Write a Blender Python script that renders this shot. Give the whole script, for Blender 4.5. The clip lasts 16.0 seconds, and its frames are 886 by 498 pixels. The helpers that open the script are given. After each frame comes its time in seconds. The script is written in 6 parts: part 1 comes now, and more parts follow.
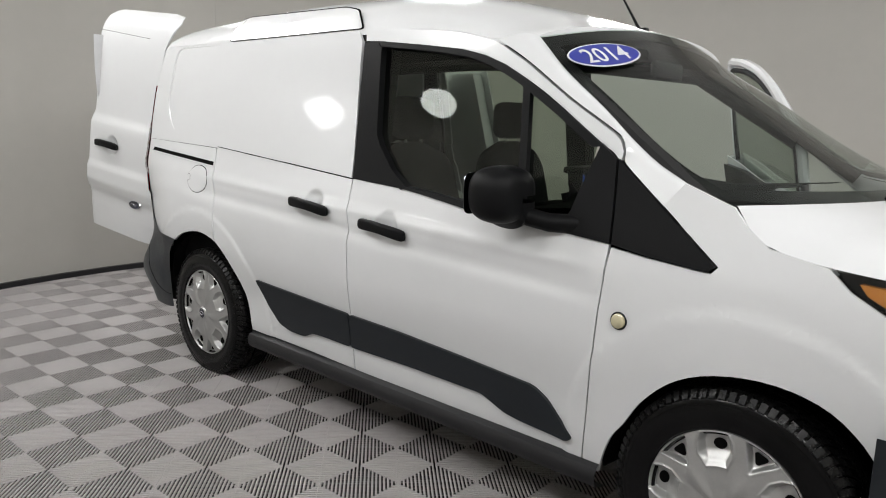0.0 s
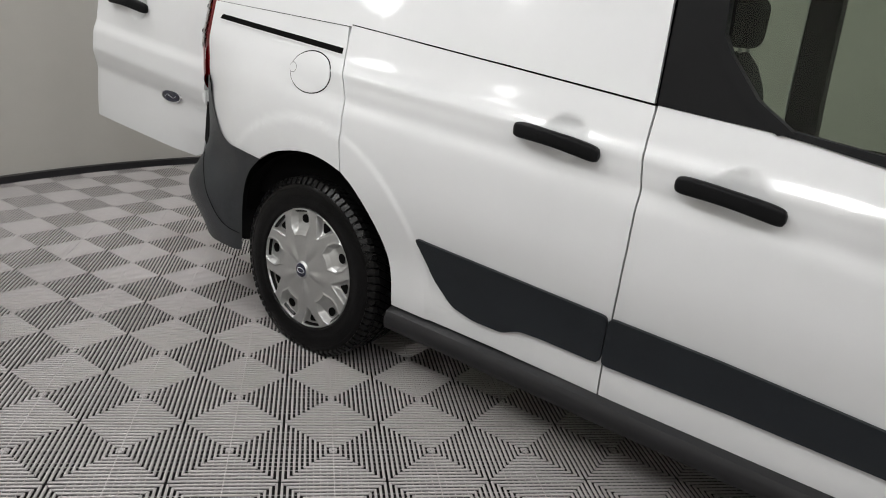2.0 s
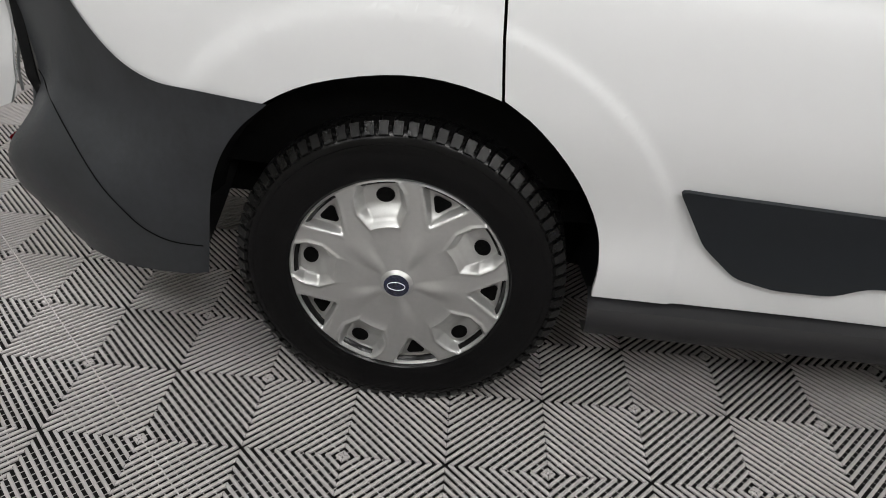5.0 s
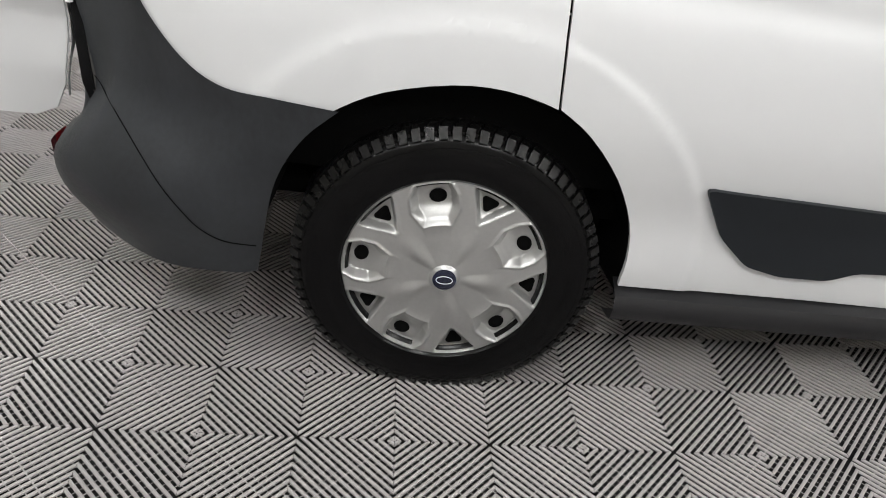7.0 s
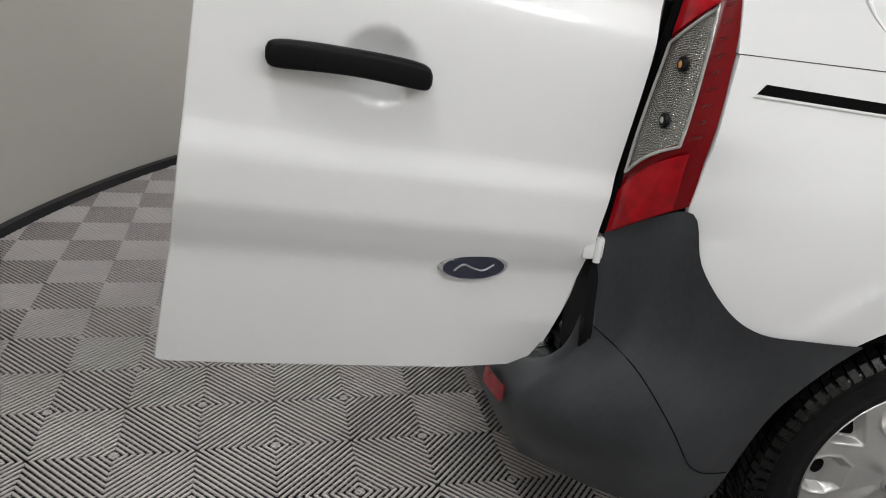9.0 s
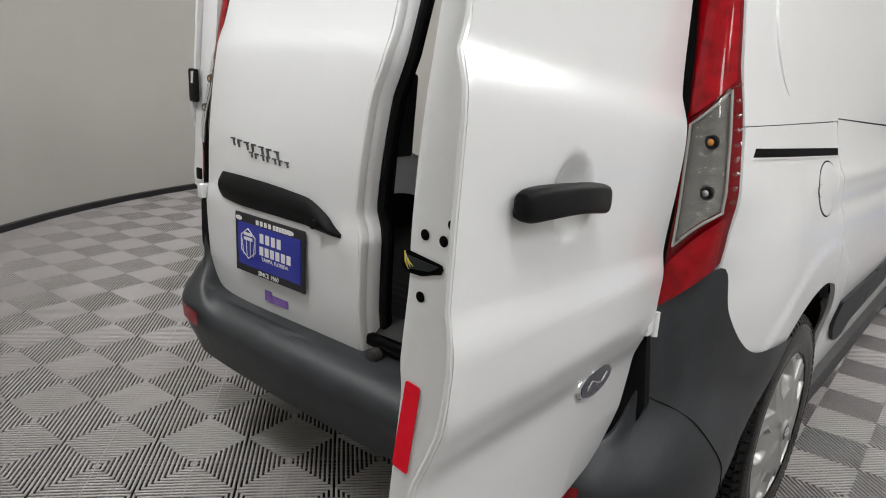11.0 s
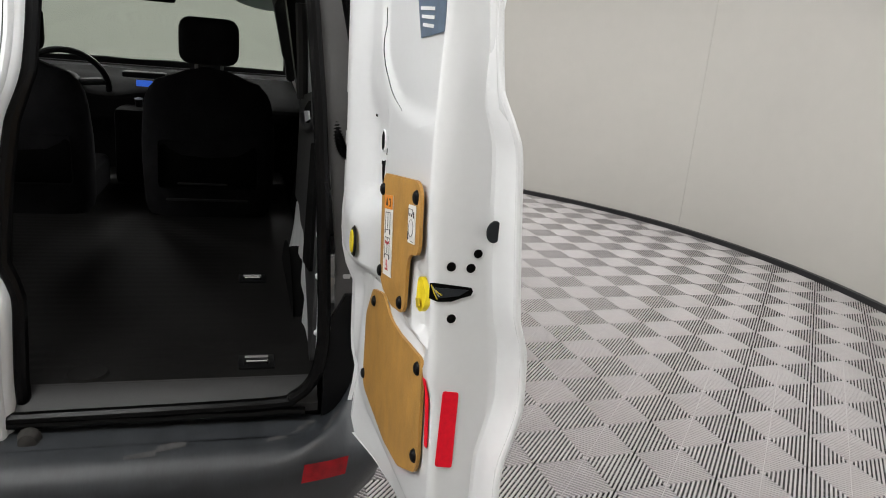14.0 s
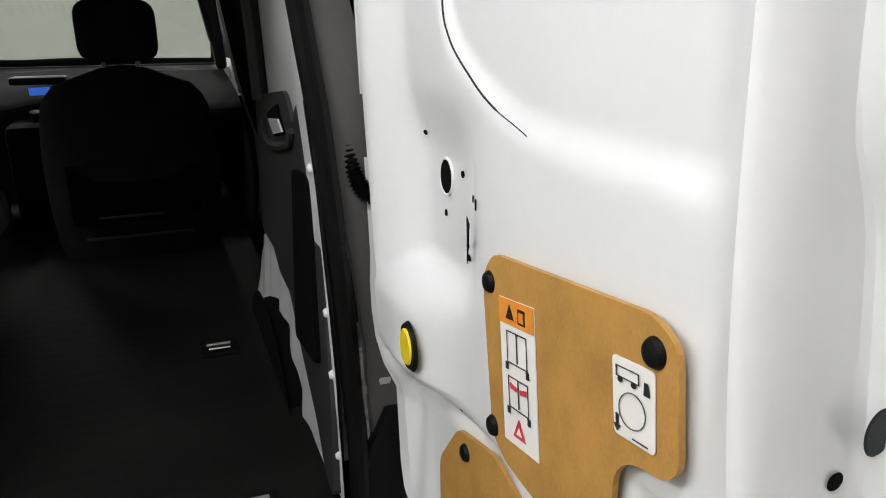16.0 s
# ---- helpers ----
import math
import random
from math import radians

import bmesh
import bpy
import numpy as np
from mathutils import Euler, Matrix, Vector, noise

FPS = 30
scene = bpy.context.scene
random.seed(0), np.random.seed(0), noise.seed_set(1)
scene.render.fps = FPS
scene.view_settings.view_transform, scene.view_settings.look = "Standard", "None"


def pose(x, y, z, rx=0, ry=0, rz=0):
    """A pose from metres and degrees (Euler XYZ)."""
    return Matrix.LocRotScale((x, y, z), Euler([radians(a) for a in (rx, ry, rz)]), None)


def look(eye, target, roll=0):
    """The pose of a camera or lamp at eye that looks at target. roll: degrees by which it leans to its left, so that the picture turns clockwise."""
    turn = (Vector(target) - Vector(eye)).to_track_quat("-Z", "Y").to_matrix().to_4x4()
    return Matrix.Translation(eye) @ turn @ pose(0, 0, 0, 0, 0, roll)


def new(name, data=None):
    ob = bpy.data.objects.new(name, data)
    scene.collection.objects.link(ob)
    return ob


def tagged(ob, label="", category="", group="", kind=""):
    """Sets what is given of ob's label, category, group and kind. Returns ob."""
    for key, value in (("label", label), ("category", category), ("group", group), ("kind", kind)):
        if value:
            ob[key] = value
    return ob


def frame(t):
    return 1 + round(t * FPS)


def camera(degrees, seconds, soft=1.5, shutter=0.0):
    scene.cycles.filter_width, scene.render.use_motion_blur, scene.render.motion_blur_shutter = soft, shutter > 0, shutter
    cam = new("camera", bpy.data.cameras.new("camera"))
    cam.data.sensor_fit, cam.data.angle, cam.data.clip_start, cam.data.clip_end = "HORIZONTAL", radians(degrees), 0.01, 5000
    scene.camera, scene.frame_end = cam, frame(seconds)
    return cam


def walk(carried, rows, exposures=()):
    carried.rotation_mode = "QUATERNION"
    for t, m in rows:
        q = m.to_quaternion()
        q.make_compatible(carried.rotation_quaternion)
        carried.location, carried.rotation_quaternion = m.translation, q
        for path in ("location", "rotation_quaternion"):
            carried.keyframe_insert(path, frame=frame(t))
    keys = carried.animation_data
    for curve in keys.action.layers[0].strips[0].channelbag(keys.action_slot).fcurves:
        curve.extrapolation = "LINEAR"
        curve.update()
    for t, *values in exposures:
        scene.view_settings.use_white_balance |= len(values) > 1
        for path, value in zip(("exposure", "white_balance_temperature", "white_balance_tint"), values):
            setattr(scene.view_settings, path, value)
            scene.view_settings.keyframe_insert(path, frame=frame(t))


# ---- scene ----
cam = camera(63.15, 16.0, soft=1.0)
PATH = [
    (0, (3.2550, -2.6502, 1.3033), (1.9234, -1.2009, 0.9476), 1.45),
    (0.5, (2.8728, -2.6757, 1.3064), (1.5570, -1.2258, 0.8982), 2.77),
    (1, (2.5005, -2.6701, 1.2676), (1.2251, -1.2033, 0.7967), 4.26),
    (1.5, (2.1078, -2.6107, 1.2629), (0.8972, -1.1160, 0.7150), 5.60),
    (2, (1.7552, -2.4968, 1.2221), (0.6440, -0.9569, 0.5946), 6.79),
    (2.5, (1.4057, -2.3613, 1.2159), (0.4282, -0.7761, 0.4867), 7.51),
    (3, (1.0595, -2.2751, 1.1830), (0.2448, -0.6438, 0.3613), 7.51),
    (3.5, (0.7615, -2.1864, 1.1594), (0.1074, -0.5404, 0.2306), 6.15),
    (4, (0.4583, -2.0394, 1.1364), (0.0226, -0.3680, 0.1280), 4.94),
    (6.5, (0.0375, -1.9919, 1.0960), (0.1180, -0.3056, 0.0238), 5.00),
    (7, (-0.0795, -2.1080, 1.1404), (0.0174, -0.4077, 0.0917), 6.68),
    (7.5, (-0.3204, -2.0500, 1.1798), (-0.2107, -0.3267, 0.1707), 7.07),
    (8, (-0.6155, -1.9187, 1.2421), (-0.4448, -0.1732, 0.2807), 7.37),
    (8.5, (-0.9015, -1.9241, 1.2608), (-0.6640, -0.1359, 0.3972), 6.09),
    (9, (-1.2727, -1.8981, 1.2755), (-0.8637, -0.1000, 0.5011), 6.06),
    (11.5, (-2.0178, -1.0932, 1.2914), (-0.3432, -0.1265, 0.7804), 2.83),
    (12, (-2.0622, -0.9747, 1.3097), (-0.2528, -0.2777, 0.8194), 3.92),
    (12.5, (-2.1462, -0.8848, 1.3357), (-0.2403, -0.5170, 0.8539), 4.88),
    (13, (-2.2902, -0.7375, 1.3488), (-0.3505, -0.7150, 0.8622), 5.34),
    (13.5, (-2.3468, -0.6153, 1.3320), (-0.4341, -0.9098, 0.8273), 5.48),
    (14, (-2.2641, -0.4646, 1.3550), (-0.4160, -1.0126, 0.8222), 5.08),
    (14.5, (-2.1234, -0.3730, 1.3420), (-0.3529, -1.1107, 0.7754), 4.35),
    (15, (-1.9709, -0.2992, 1.3314), (-0.2681, -1.1469, 0.7133), 3.01),
    (15.5, (-1.7981, -0.3227, 1.3163), (-0.1098, -1.1679, 0.6566), 1.49),
    (16, (-1.6188, -0.4406, 1.3477), (0.1537, -1.1313, 0.7304), -0.09),
]
EXPOSURES = [(0, 0.0), (2, 0.08), (4, 0.16), (7.0, 0.38), (8.0, 0.18), (9.0, 0.05), (11.5, 0.13), (13, 0.40), (15, 0.52), (16, 0.55)]
walk(cam, [(t, look(eye, target, roll)) for t, eye, target, roll in PATH], EXPOSURES)

# ---- world and light: a round photo booth with disc lamps under its ceiling ----
world = bpy.data.worlds.new("hall")
scene.world = world
world.use_nodes = True
world.node_tree.nodes["Background"].inputs[0].default_value = (0.8, 0.85, 0.9, 1)
world.node_tree.nodes["Background"].inputs[1].default_value = 0.05
CX, CY, RADIUS, HEIGHT = 1.60, -0.16, 4.245, 3.3
scene.view_settings.exposure = 0.0


# ---- materials ----
def nodes_of(name):
    m = bpy.data.materials.new(name)
    m.use_nodes = True
    nt = m.node_tree
    return m, nt, nt.nodes["Principled BSDF"]


def add(nt, kind, **values):
    n = nt.nodes.new(kind)
    for k, v in values.items():
        n.inputs[k].default_value = v
    return n


def noise_tex(nt, scale, detail=4.0, rough=0.55, stretch=None):
    co = nt.nodes.new("ShaderNodeTexCoord")
    mp = nt.nodes.new("ShaderNodeMapping")
    if stretch:
        mp.inputs["Scale"].default_value = stretch
    n = add(nt, "ShaderNodeTexNoise", Scale=scale, Detail=detail, Roughness=rough)
    nt.links.new(co.outputs["Object"], mp.inputs["Vector"])
    nt.links.new(mp.outputs["Vector"], n.inputs["Vector"])
    return n


def ramp(nt, source, stops):
    r = nt.nodes.new("ShaderNodeValToRGB")
    while len(r.color_ramp.elements) < len(stops):
        r.color_ramp.elements.new(0.5)
    for e, (p, c) in zip(r.color_ramp.elements, stops):
        e.position, e.color = p, (*c, 1)
    nt.links.new(source, r.inputs["Fac"])
    return r


def surface(name, colour, rough=0.5, metal=0.0, vary=0.06, scale=6.0, bump=0.0, bump_scale=200.0, coat=0.0,
            rough_vary=0.05, stretch=None, alpha=1.0, spec=0.5):
    """A surface with colour and gloss varying at two scales and a fine relief."""
    m, nt, b = nodes_of(name)
    big, fine = noise_tex(nt, scale, stretch=stretch), noise_tex(nt, scale * 14, stretch=stretch)
    mix = add(nt, "ShaderNodeMath")
    mix.operation = "MULTIPLY_ADD"
    mix.inputs[1].default_value = 0.45
    nt.links.new(fine.outputs["Fac"], mix.inputs[0])
    nt.links.new(big.outputs["Fac"], mix.inputs[2])
    lo = tuple(max(0, c * (1 - vary)) for c in colour)
    hi = tuple(min(1, c * (1 + vary)) for c in colour)
    r = ramp(nt, mix.outputs[0], [(0.45, lo), (1.0, hi)])
    nt.links.new(r.outputs["Color"], b.inputs["Base Color"])
    rr = add(nt, "ShaderNodeMapRange")
    rr.inputs["To Min"].default_value, rr.inputs["To Max"].default_value = max(0.02, rough - rough_vary), min(1, rough + rough_vary)
    nt.links.new(big.outputs["Fac"], rr.inputs["Value"])
    nt.links.new(rr.outputs["Result"], b.inputs["Roughness"])
    b.inputs["Metallic"].default_value = metal
    b.inputs["Coat Weight"].default_value = coat
    b.inputs["Coat Roughness"].default_value = 0.04
    b.inputs["Specular IOR Level"].default_value = spec
    if bump:
        n = noise_tex(nt, bump_scale, 3.0, stretch=stretch)
        bp = add(nt, "ShaderNodeBump", Strength=bump, Distance=0.002)
        nt.links.new(n.outputs["Fac"], bp.inputs["Height"])
        nt.links.new(bp.outputs["Normal"], b.inputs["Normal"])
    return m


def glass(name, tint, strength=0.75):
    """Tinted window glass: it lets a tinted part of the light through and mirrors the rest."""
    m, nt, b = nodes_of(name)
    out = nt.nodes["Material Output"]
    tr = add(nt, "ShaderNodeBsdfTransparent", Color=(*tint, 1))
    gl = add(nt, "ShaderNodeBsdfGlossy", Roughness=0.02)
    gl.inputs["Color"].default_value = (1, 1, 1, 1)
    lw = add(nt, "ShaderNodeLayerWeight", Blend=0.5)
    pw = add(nt, "ShaderNodeMath")
    pw.operation, pw.inputs[1].default_value = "POWER", 5.0
    fr = add(nt, "ShaderNodeMath")
    fr.operation, fr.inputs[1].default_value, fr.inputs[2].default_value = "MULTIPLY_ADD", 0.85, 0.034
    nt.links.new(lw.outputs["Facing"], pw.inputs[0])
    nt.links.new(pw.outputs[0], fr.inputs[0])
    mx = nt.nodes.new("ShaderNodeMixShader")
    nt.links.new(fr.outputs[0], mx.inputs[0])
    nt.links.new(tr.outputs[0], mx.inputs[1])
    nt.links.new(gl.outputs[0], mx.inputs[2])
    nt.links.new(mx.outputs[0], out.inputs["Surface"])
    nt.nodes.remove(b)
    return m


def glow(name, colour, strength):
    m, nt, b = nodes_of(name)
    b.inputs["Base Color"].default_value = (*colour, 1)
    b.inputs["Emission Color"].default_value = (*colour, 1)
    b.inputs["Emission Strength"].default_value = strength
    return m


M_PAINT = surface("white_paint", (0.73, 0.74, 0.75), 0.24, vary=0.015, scale=1.5, coat=0.6, rough_vary=0.03)
M_INNER = surface("inner_white_paint", (0.74, 0.75, 0.76), 0.32, vary=0.03, scale=5, coat=0.35, bump=0.03, bump_scale=60)
M_CLAD = surface("grey_bumper_plastic", (0.014, 0.0168, 0.0205), 0.48, vary=0.16, scale=7, bump=0.25, bump_scale=900, spec=0.3)
M_BLACK = surface("black_trim_plastic", (0.0055, 0.0057, 0.0062), 0.46, vary=0.15, scale=9, bump=0.2, bump_scale=900, spec=0.12)
M_SILL = surface("grey_sill_plastic", (0.014, 0.014, 0.0155), 0.40, vary=0.15, scale=9, bump=0.2, bump_scale=900, spec=0.4)
M_RUBBER = surface("rubber", (0.0022, 0.0022, 0.0024), 0.24, vary=0.25, scale=12, bump=0.15, bump_scale=300, rough_vary=0.10, spec=0.14)
M_TYRE = surface("tyre_rubber", (0.0025, 0.0025, 0.0027), 0.20, vary=0.25, scale=12, bump=0.10, bump_scale=300, rough_vary=0.10, spec=0.20)
M_TREAD = surface("tyre_tread", (0.0035, 0.0035, 0.0035), 0.30, vary=0.35, scale=20, bump=0.4, bump_scale=250, rough_vary=0.2, spec=0.28)
M_LIP = surface("rough_black_plastic", (0.006, 0.006, 0.006), 0.6, vary=0.4, scale=40, bump=0.6, bump_scale=160, spec=0.2)
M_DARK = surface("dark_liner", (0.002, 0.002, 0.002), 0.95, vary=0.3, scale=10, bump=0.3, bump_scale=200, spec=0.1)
M_COVER = surface("silver_wheel_paint", (0.46, 0.462, 0.455), 0.36, metal=0.7, vary=0.08, scale=8, bump=0.05, bump_scale=400)
M_CHROME = surface("chrome", (0.75, 0.76, 0.78), 0.1, metal=1.0, vary=0.02)
M_STEEL = surface("zinc_steel", (0.42, 0.42, 0.42), 0.38, metal=0.6, vary=0.12, scale=30)
M_BADGE = surface("dark_blue_enamel", (0.006, 0.009, 0.03), 0.2, vary=0.05, coat=0.8)
M_GLASS = glass("window_glass", (0.57, 0.62, 0.555))
M_SHIELD = glass("windscreen_glass", (0.66, 0.74, 0.68))
M_LENS = glass("clear_lens", (0.85, 0.85, 0.85))
M_RED = surface("red_lens", (0.27, 0.0015, 0.006), 0.10, vary=0.40, scale=40, coat=0.3, spec=0.25)
M_REDDARK = surface("dark_red_lens", (0.14, 0.001, 0.003), 0.15, vary=0.1, scale=25, coat=0.0, spec=0.3)
# grey for small parts; on the rear pillars it paints shade over white
M_PILLAR = surface("grey_metal_and_shade", (0.075, 0.073, 0.072), 0.5, vary=0.1, scale=10, spec=0.3)
M_HINGE = surface("grey_hinge_paint", (0.38, 0.38, 0.38), 0.4, vary=0.1, scale=14)
M_LETTER = surface("dark_chrome_letter", (0.16, 0.16, 0.165), 0.25, metal=0.6, vary=0.1)
def lattice(name):
    """Silver reflector behind a lens of small square prisms."""
    m, nt, b = nodes_of(name)
    co = nt.nodes.new("ShaderNodeTexCoord")
    waves = []
    for way in ("Z", "DIAGONAL"):
        w = add(nt, "ShaderNodeTexWave", Scale=120.0, Distortion=0.3)
        w.bands_direction = way
        nt.links.new(co.outputs["Object"], w.inputs["Vector"])
        waves.append(w)
    mul = add(nt, "ShaderNodeMath")
    mul.operation = "MULTIPLY"
    nt.links.new(waves[0].outputs["Fac"], mul.inputs[0])
    nt.links.new(waves[1].outputs["Fac"], mul.inputs[1])
    r = ramp(nt, mul.outputs[0], [(0.0, (0.15, 0.147, 0.135)), (0.72, (0.78, 0.77, 0.74))])
    nt.links.new(r.outputs["Color"], b.inputs["Base Color"])
    bp = add(nt, "ShaderNodeBump", Strength=0.8, Distance=0.003)
    nt.links.new(mul.outputs[0], bp.inputs["Height"])
    nt.links.new(bp.outputs["Normal"], b.inputs["Normal"])
    b.inputs["Metallic"].default_value, b.inputs["Roughness"].default_value = 0.75, 0.2
    return m


M_LATTICE = lattice("lamp_reflector")
M_AMBER = surface("amber_bulb", (0.55, 0.21, 0.03), 0.2, vary=0.1, coat=0.6)
M_REFLECT = surface("red_reflective_tape", (0.85, 0.006, 0.025), 0.5, vary=0.10, scale=120, bump=0.2, bump_scale=600, spec=0.2)
M_BOARD = surface("hardboard", (0.43, 0.232, 0.06), 0.5, vary=0.20, scale=26, bump=0.3, bump_scale=260, stretch=(1, 1, 0.7), spec=0.3)
M_YELLOW = surface("yellow_plastic", (0.80, 0.62, 0.02), 0.4, vary=0.05)
M_LABEL = surface("label_paper", (0.78, 0.77, 0.74), 0.5, vary=0.03)
M_ORANGE = surface("orange_print", (0.75, 0.27, 0.03), 0.5, vary=0.03)
M_INK = surface("black_print", (0.015, 0.015, 0.017), 0.5, vary=0.05)
M_REDINK = surface("red_print", (0.6, 0.04, 0.06), 0.5, vary=0.05)
M_BLUE = surface("blue_print", (0.018, 0.03, 0.32), 0.3, vary=0.05, coat=0.4)
M_WHITEINK = surface("white_print", (0.8, 0.8, 0.8), 0.4, vary=0.02)
M_PURPLE = surface("purple_print", (0.22, 0.12, 0.42), 0.4, vary=0.35, scale=60)
M_CLOTH = surface("black_seat_cloth", (0.016, 0.016, 0.0175), 0.95, vary=0.3, scale=12, bump=0.4, bump_scale=700, spec=0.1)
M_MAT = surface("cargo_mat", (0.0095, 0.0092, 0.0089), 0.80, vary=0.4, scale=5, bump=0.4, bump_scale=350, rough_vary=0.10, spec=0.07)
M_TRIM = surface("cargo_trim_plastic", (0.03, 0.03, 0.031), 0.55, vary=0.15, scale=9, bump=0.2, bump_scale=600, spec=0.3)
M_LINING = surface("dark_headliner", (0.014, 0.014, 0.014), 0.9, vary=0.1, scale=8)
M_SCREEN = glow("blue_display", (0.04, 0.13, 0.6), 0.5)
M_WALL = surface("booth_wall", (0.46, 0.447, 0.415), 0.75, vary=0.035, scale=0.7, bump=0.05, bump_scale=120, spec=0.3)
M_CEIL = surface("booth_ceiling", (0.62, 0.62, 0.61), 0.8, vary=0.03, scale=0.8)
M_KICK = surface("black_skirting", (0.012, 0.012, 0.014), 0.4, vary=0.2, scale=12)
M_LED = glow("blue_light_strip", (0.25, 0.38, 1.0), 1.5)
M_TILE = surface("grey_floor_tile", (0.44, 0.418, 0.416), 0.40, vary=0.10, scale=2.2, bump=0.15, bump_scale=500, rough_vary=0.1)
# near black, so the shade between the ribs is held in its colour
M_UNDER = surface("subfloor_groove_shade", (0.004, 0.004, 0.004), 0.95, vary=0.2, scale=6)
M_LAMP = glow("lamp_diffuser", (1.0, 0.995, 0.985), 22.5)
M_WALLLAMP = glow("wall_lamp_diffuser", (1.0, 1.0, 0.99), 10.0)
M_LAMPBODY = surface("lamp_housing", (0.7, 0.7, 0.7), 0.4)


# ---- helpers ----
def part(name, bm, material, parent=None, label="", smooth=True, mats=None, crease=32):
    """Links a bmesh as one mesh object, under a thing or a part."""
    me = bpy.data.meshes.new(name)
    bm.normal_update()
    bm.to_mesh(me)
    bm.free()
    for m in (mats or [material]):
        me.materials.append(m)
    if smooth:
        me.shade_smooth()
        me.set_sharp_from_angle(angle=radians(crease))
    ob = new(name, me)
    if parent:
        ob.parent = parent
    if label:
        tagged(ob, label)
    return ob


def shared(name, me, parent, m=None):
    ob = new(name, me)
    ob.parent = parent
    if m is not None:
        ob.matrix_local = m
    return ob


def hermite(x, xs, ys):
    """A smooth monotone curve through points."""
    if x <= xs[0]:
        return ys[0]
    if x >= xs[-1]:
        return ys[-1]
    i = max(k for k in range(len(xs) - 1) if xs[k] <= x)
    d = [(ys[k + 1] - ys[k]) / (xs[k + 1] - xs[k]) for k in range(len(xs) - 1)]

    def slope(k):
        if k == 0:
            return d[0]
        if k == len(xs) - 1:
            return d[-1]
        return 0 if d[k - 1] * d[k] <= 0 else 2 * d[k - 1] * d[k] / (d[k - 1] + d[k])

    h = xs[i + 1] - xs[i]
    t = (x - xs[i]) / h
    return ((1 + 2 * t) * (1 - t) ** 2 * ys[i] + t * (1 - t) ** 2 * h * slope(i)
            + t * t * (3 - 2 * t) * ys[i + 1] + t * t * (t - 1) * h * slope(i + 1))


def smooth(points, n=6, closed=False):
    """Catmull-Rom points through a line of points."""
    p = [Vector(q) for q in points]
    k, out = len(p), []
    for i in range(k if closed else k - 1):
        a, b = p[i], p[(i + 1) % k]
        a0 = p[i - 1] if closed or i > 0 else a
        b1 = p[(i + 2) % k] if closed or i + 2 < k else b
        for j in range(n):
            t = j / n
            out.append(0.5 * ((2 * a) + (b - a0) * t + (2 * a0 - 5 * a + 4 * b - b1) * t * t + (3 * a - a0 - 3 * b + b1) * t ** 3))
    if not closed:
        out.append(p[-1])
    return out


def rounded(points, r, n=4):
    """A 2D outline with its corners rounded."""
    p, out = [Vector(q) for q in points], []
    for i, b in enumerate(p):
        a, c = p[i - 1], p[(i + 1) % len(p)]
        d1, d2 = (a - b), (c - b)
        l = min(r, d1.length * 0.48, d2.length * 0.48)
        s, e = b + d1.normalized() * l, b + d2.normalized() * l
        for j in range(n + 1):
            t = j / n
            out.append((1 - t) ** 2 * s + 2 * t * (1 - t) * b + t * t * e)
    return out


def sheet(outline, place, thick, step=0.06, holes=(), inward=None, lip=0.0):
    """A panel: a 2D outline cut into a fine net, laid on the surface place(a, b, depth), with real thickness."""
    bm = bmesh.new()
    vs = [bm.verts.new((p[0], p[1], 0)) for p in outline]
    f = bm.faces.new(vs)
    bmesh.ops.triangulate(bm, faces=[f])
    lo = [min(p[k] for p in outline) for k in (0, 1)]
    hi = [max(p[k] for p in outline) for k in (0, 1)]
    for k in (0, 1):
        n = int((hi[k] - lo[k]) / step)
        for i in range(1, n + 1):
            c = lo[k] + i * (hi[k] - lo[k]) / (n + 1)
            co, no = [0, 0, 0], [0, 0, 0]
            co[k], no[k] = c, 1
            bmesh.ops.bisect_plane(bm, geom=bm.verts[:] + bm.edges[:] + bm.faces[:], plane_co=co, plane_no=no, dist=1e-5)
    bmesh.ops.recalc_face_normals(bm, faces=bm.faces)
    if bm.faces and bm.faces[:][0].normal.z < 0:
        bmesh.ops.reverse_faces(bm, faces=bm.faces)
    flat = [(v.co.x, v.co.y) for v in bm.verts]
    edges = [e for e in bm.edges if len(e.link_faces) == 1]
    bm.verts.index_update()
    back = [bm.verts.new((0, 0, 0)) for _ in flat]
    front = bm.verts[:len(flat)]
    bm.verts.index_update()
    for e in edges:
        a, b = e.verts
        bm.faces.new((b, a, back[a.index], back[b.index]))
    for g in [g for g in bm.faces if all(v.index < len(flat) for v in g.verts)]:
        bm.faces.new([back[v.index] for v in reversed(g.verts)])
    for v, w, (a, b) in zip(front, back, flat):
        v.co, w.co = Vector(place(a, b, 0)), Vector(place(a, b, thick))
    bmesh.ops.recalc_face_normals(bm, faces=bm.faces)
    return bm


def box(size, at=(0, 0, 0), bevel=0.0, seg=2, bm=None, rot=None):
    own = bmesh.new()
    bmesh.ops.create_cube(own, size=1)
    bmesh.ops.scale(own, vec=size, verts=own.verts)
    if bevel:
        bmesh.ops.bevel(own, geom=own.edges[:] + own.verts[:], offset=bevel, segments=seg, affect="EDGES", profile=0.6)
    m = Matrix.Translation(at) @ (rot.to_4x4() if rot else Matrix())
    bmesh.ops.transform(own, matrix=m, verts=own.verts)
    return merge(bm, own)


def merge(bm, own):
    if bm is None:
        return own
    me = bpy.data.meshes.new("x")
    own.to_mesh(me)
    own.free()
    bm.from_mesh(me)
    bpy.data.meshes.remove(me)
    return bm


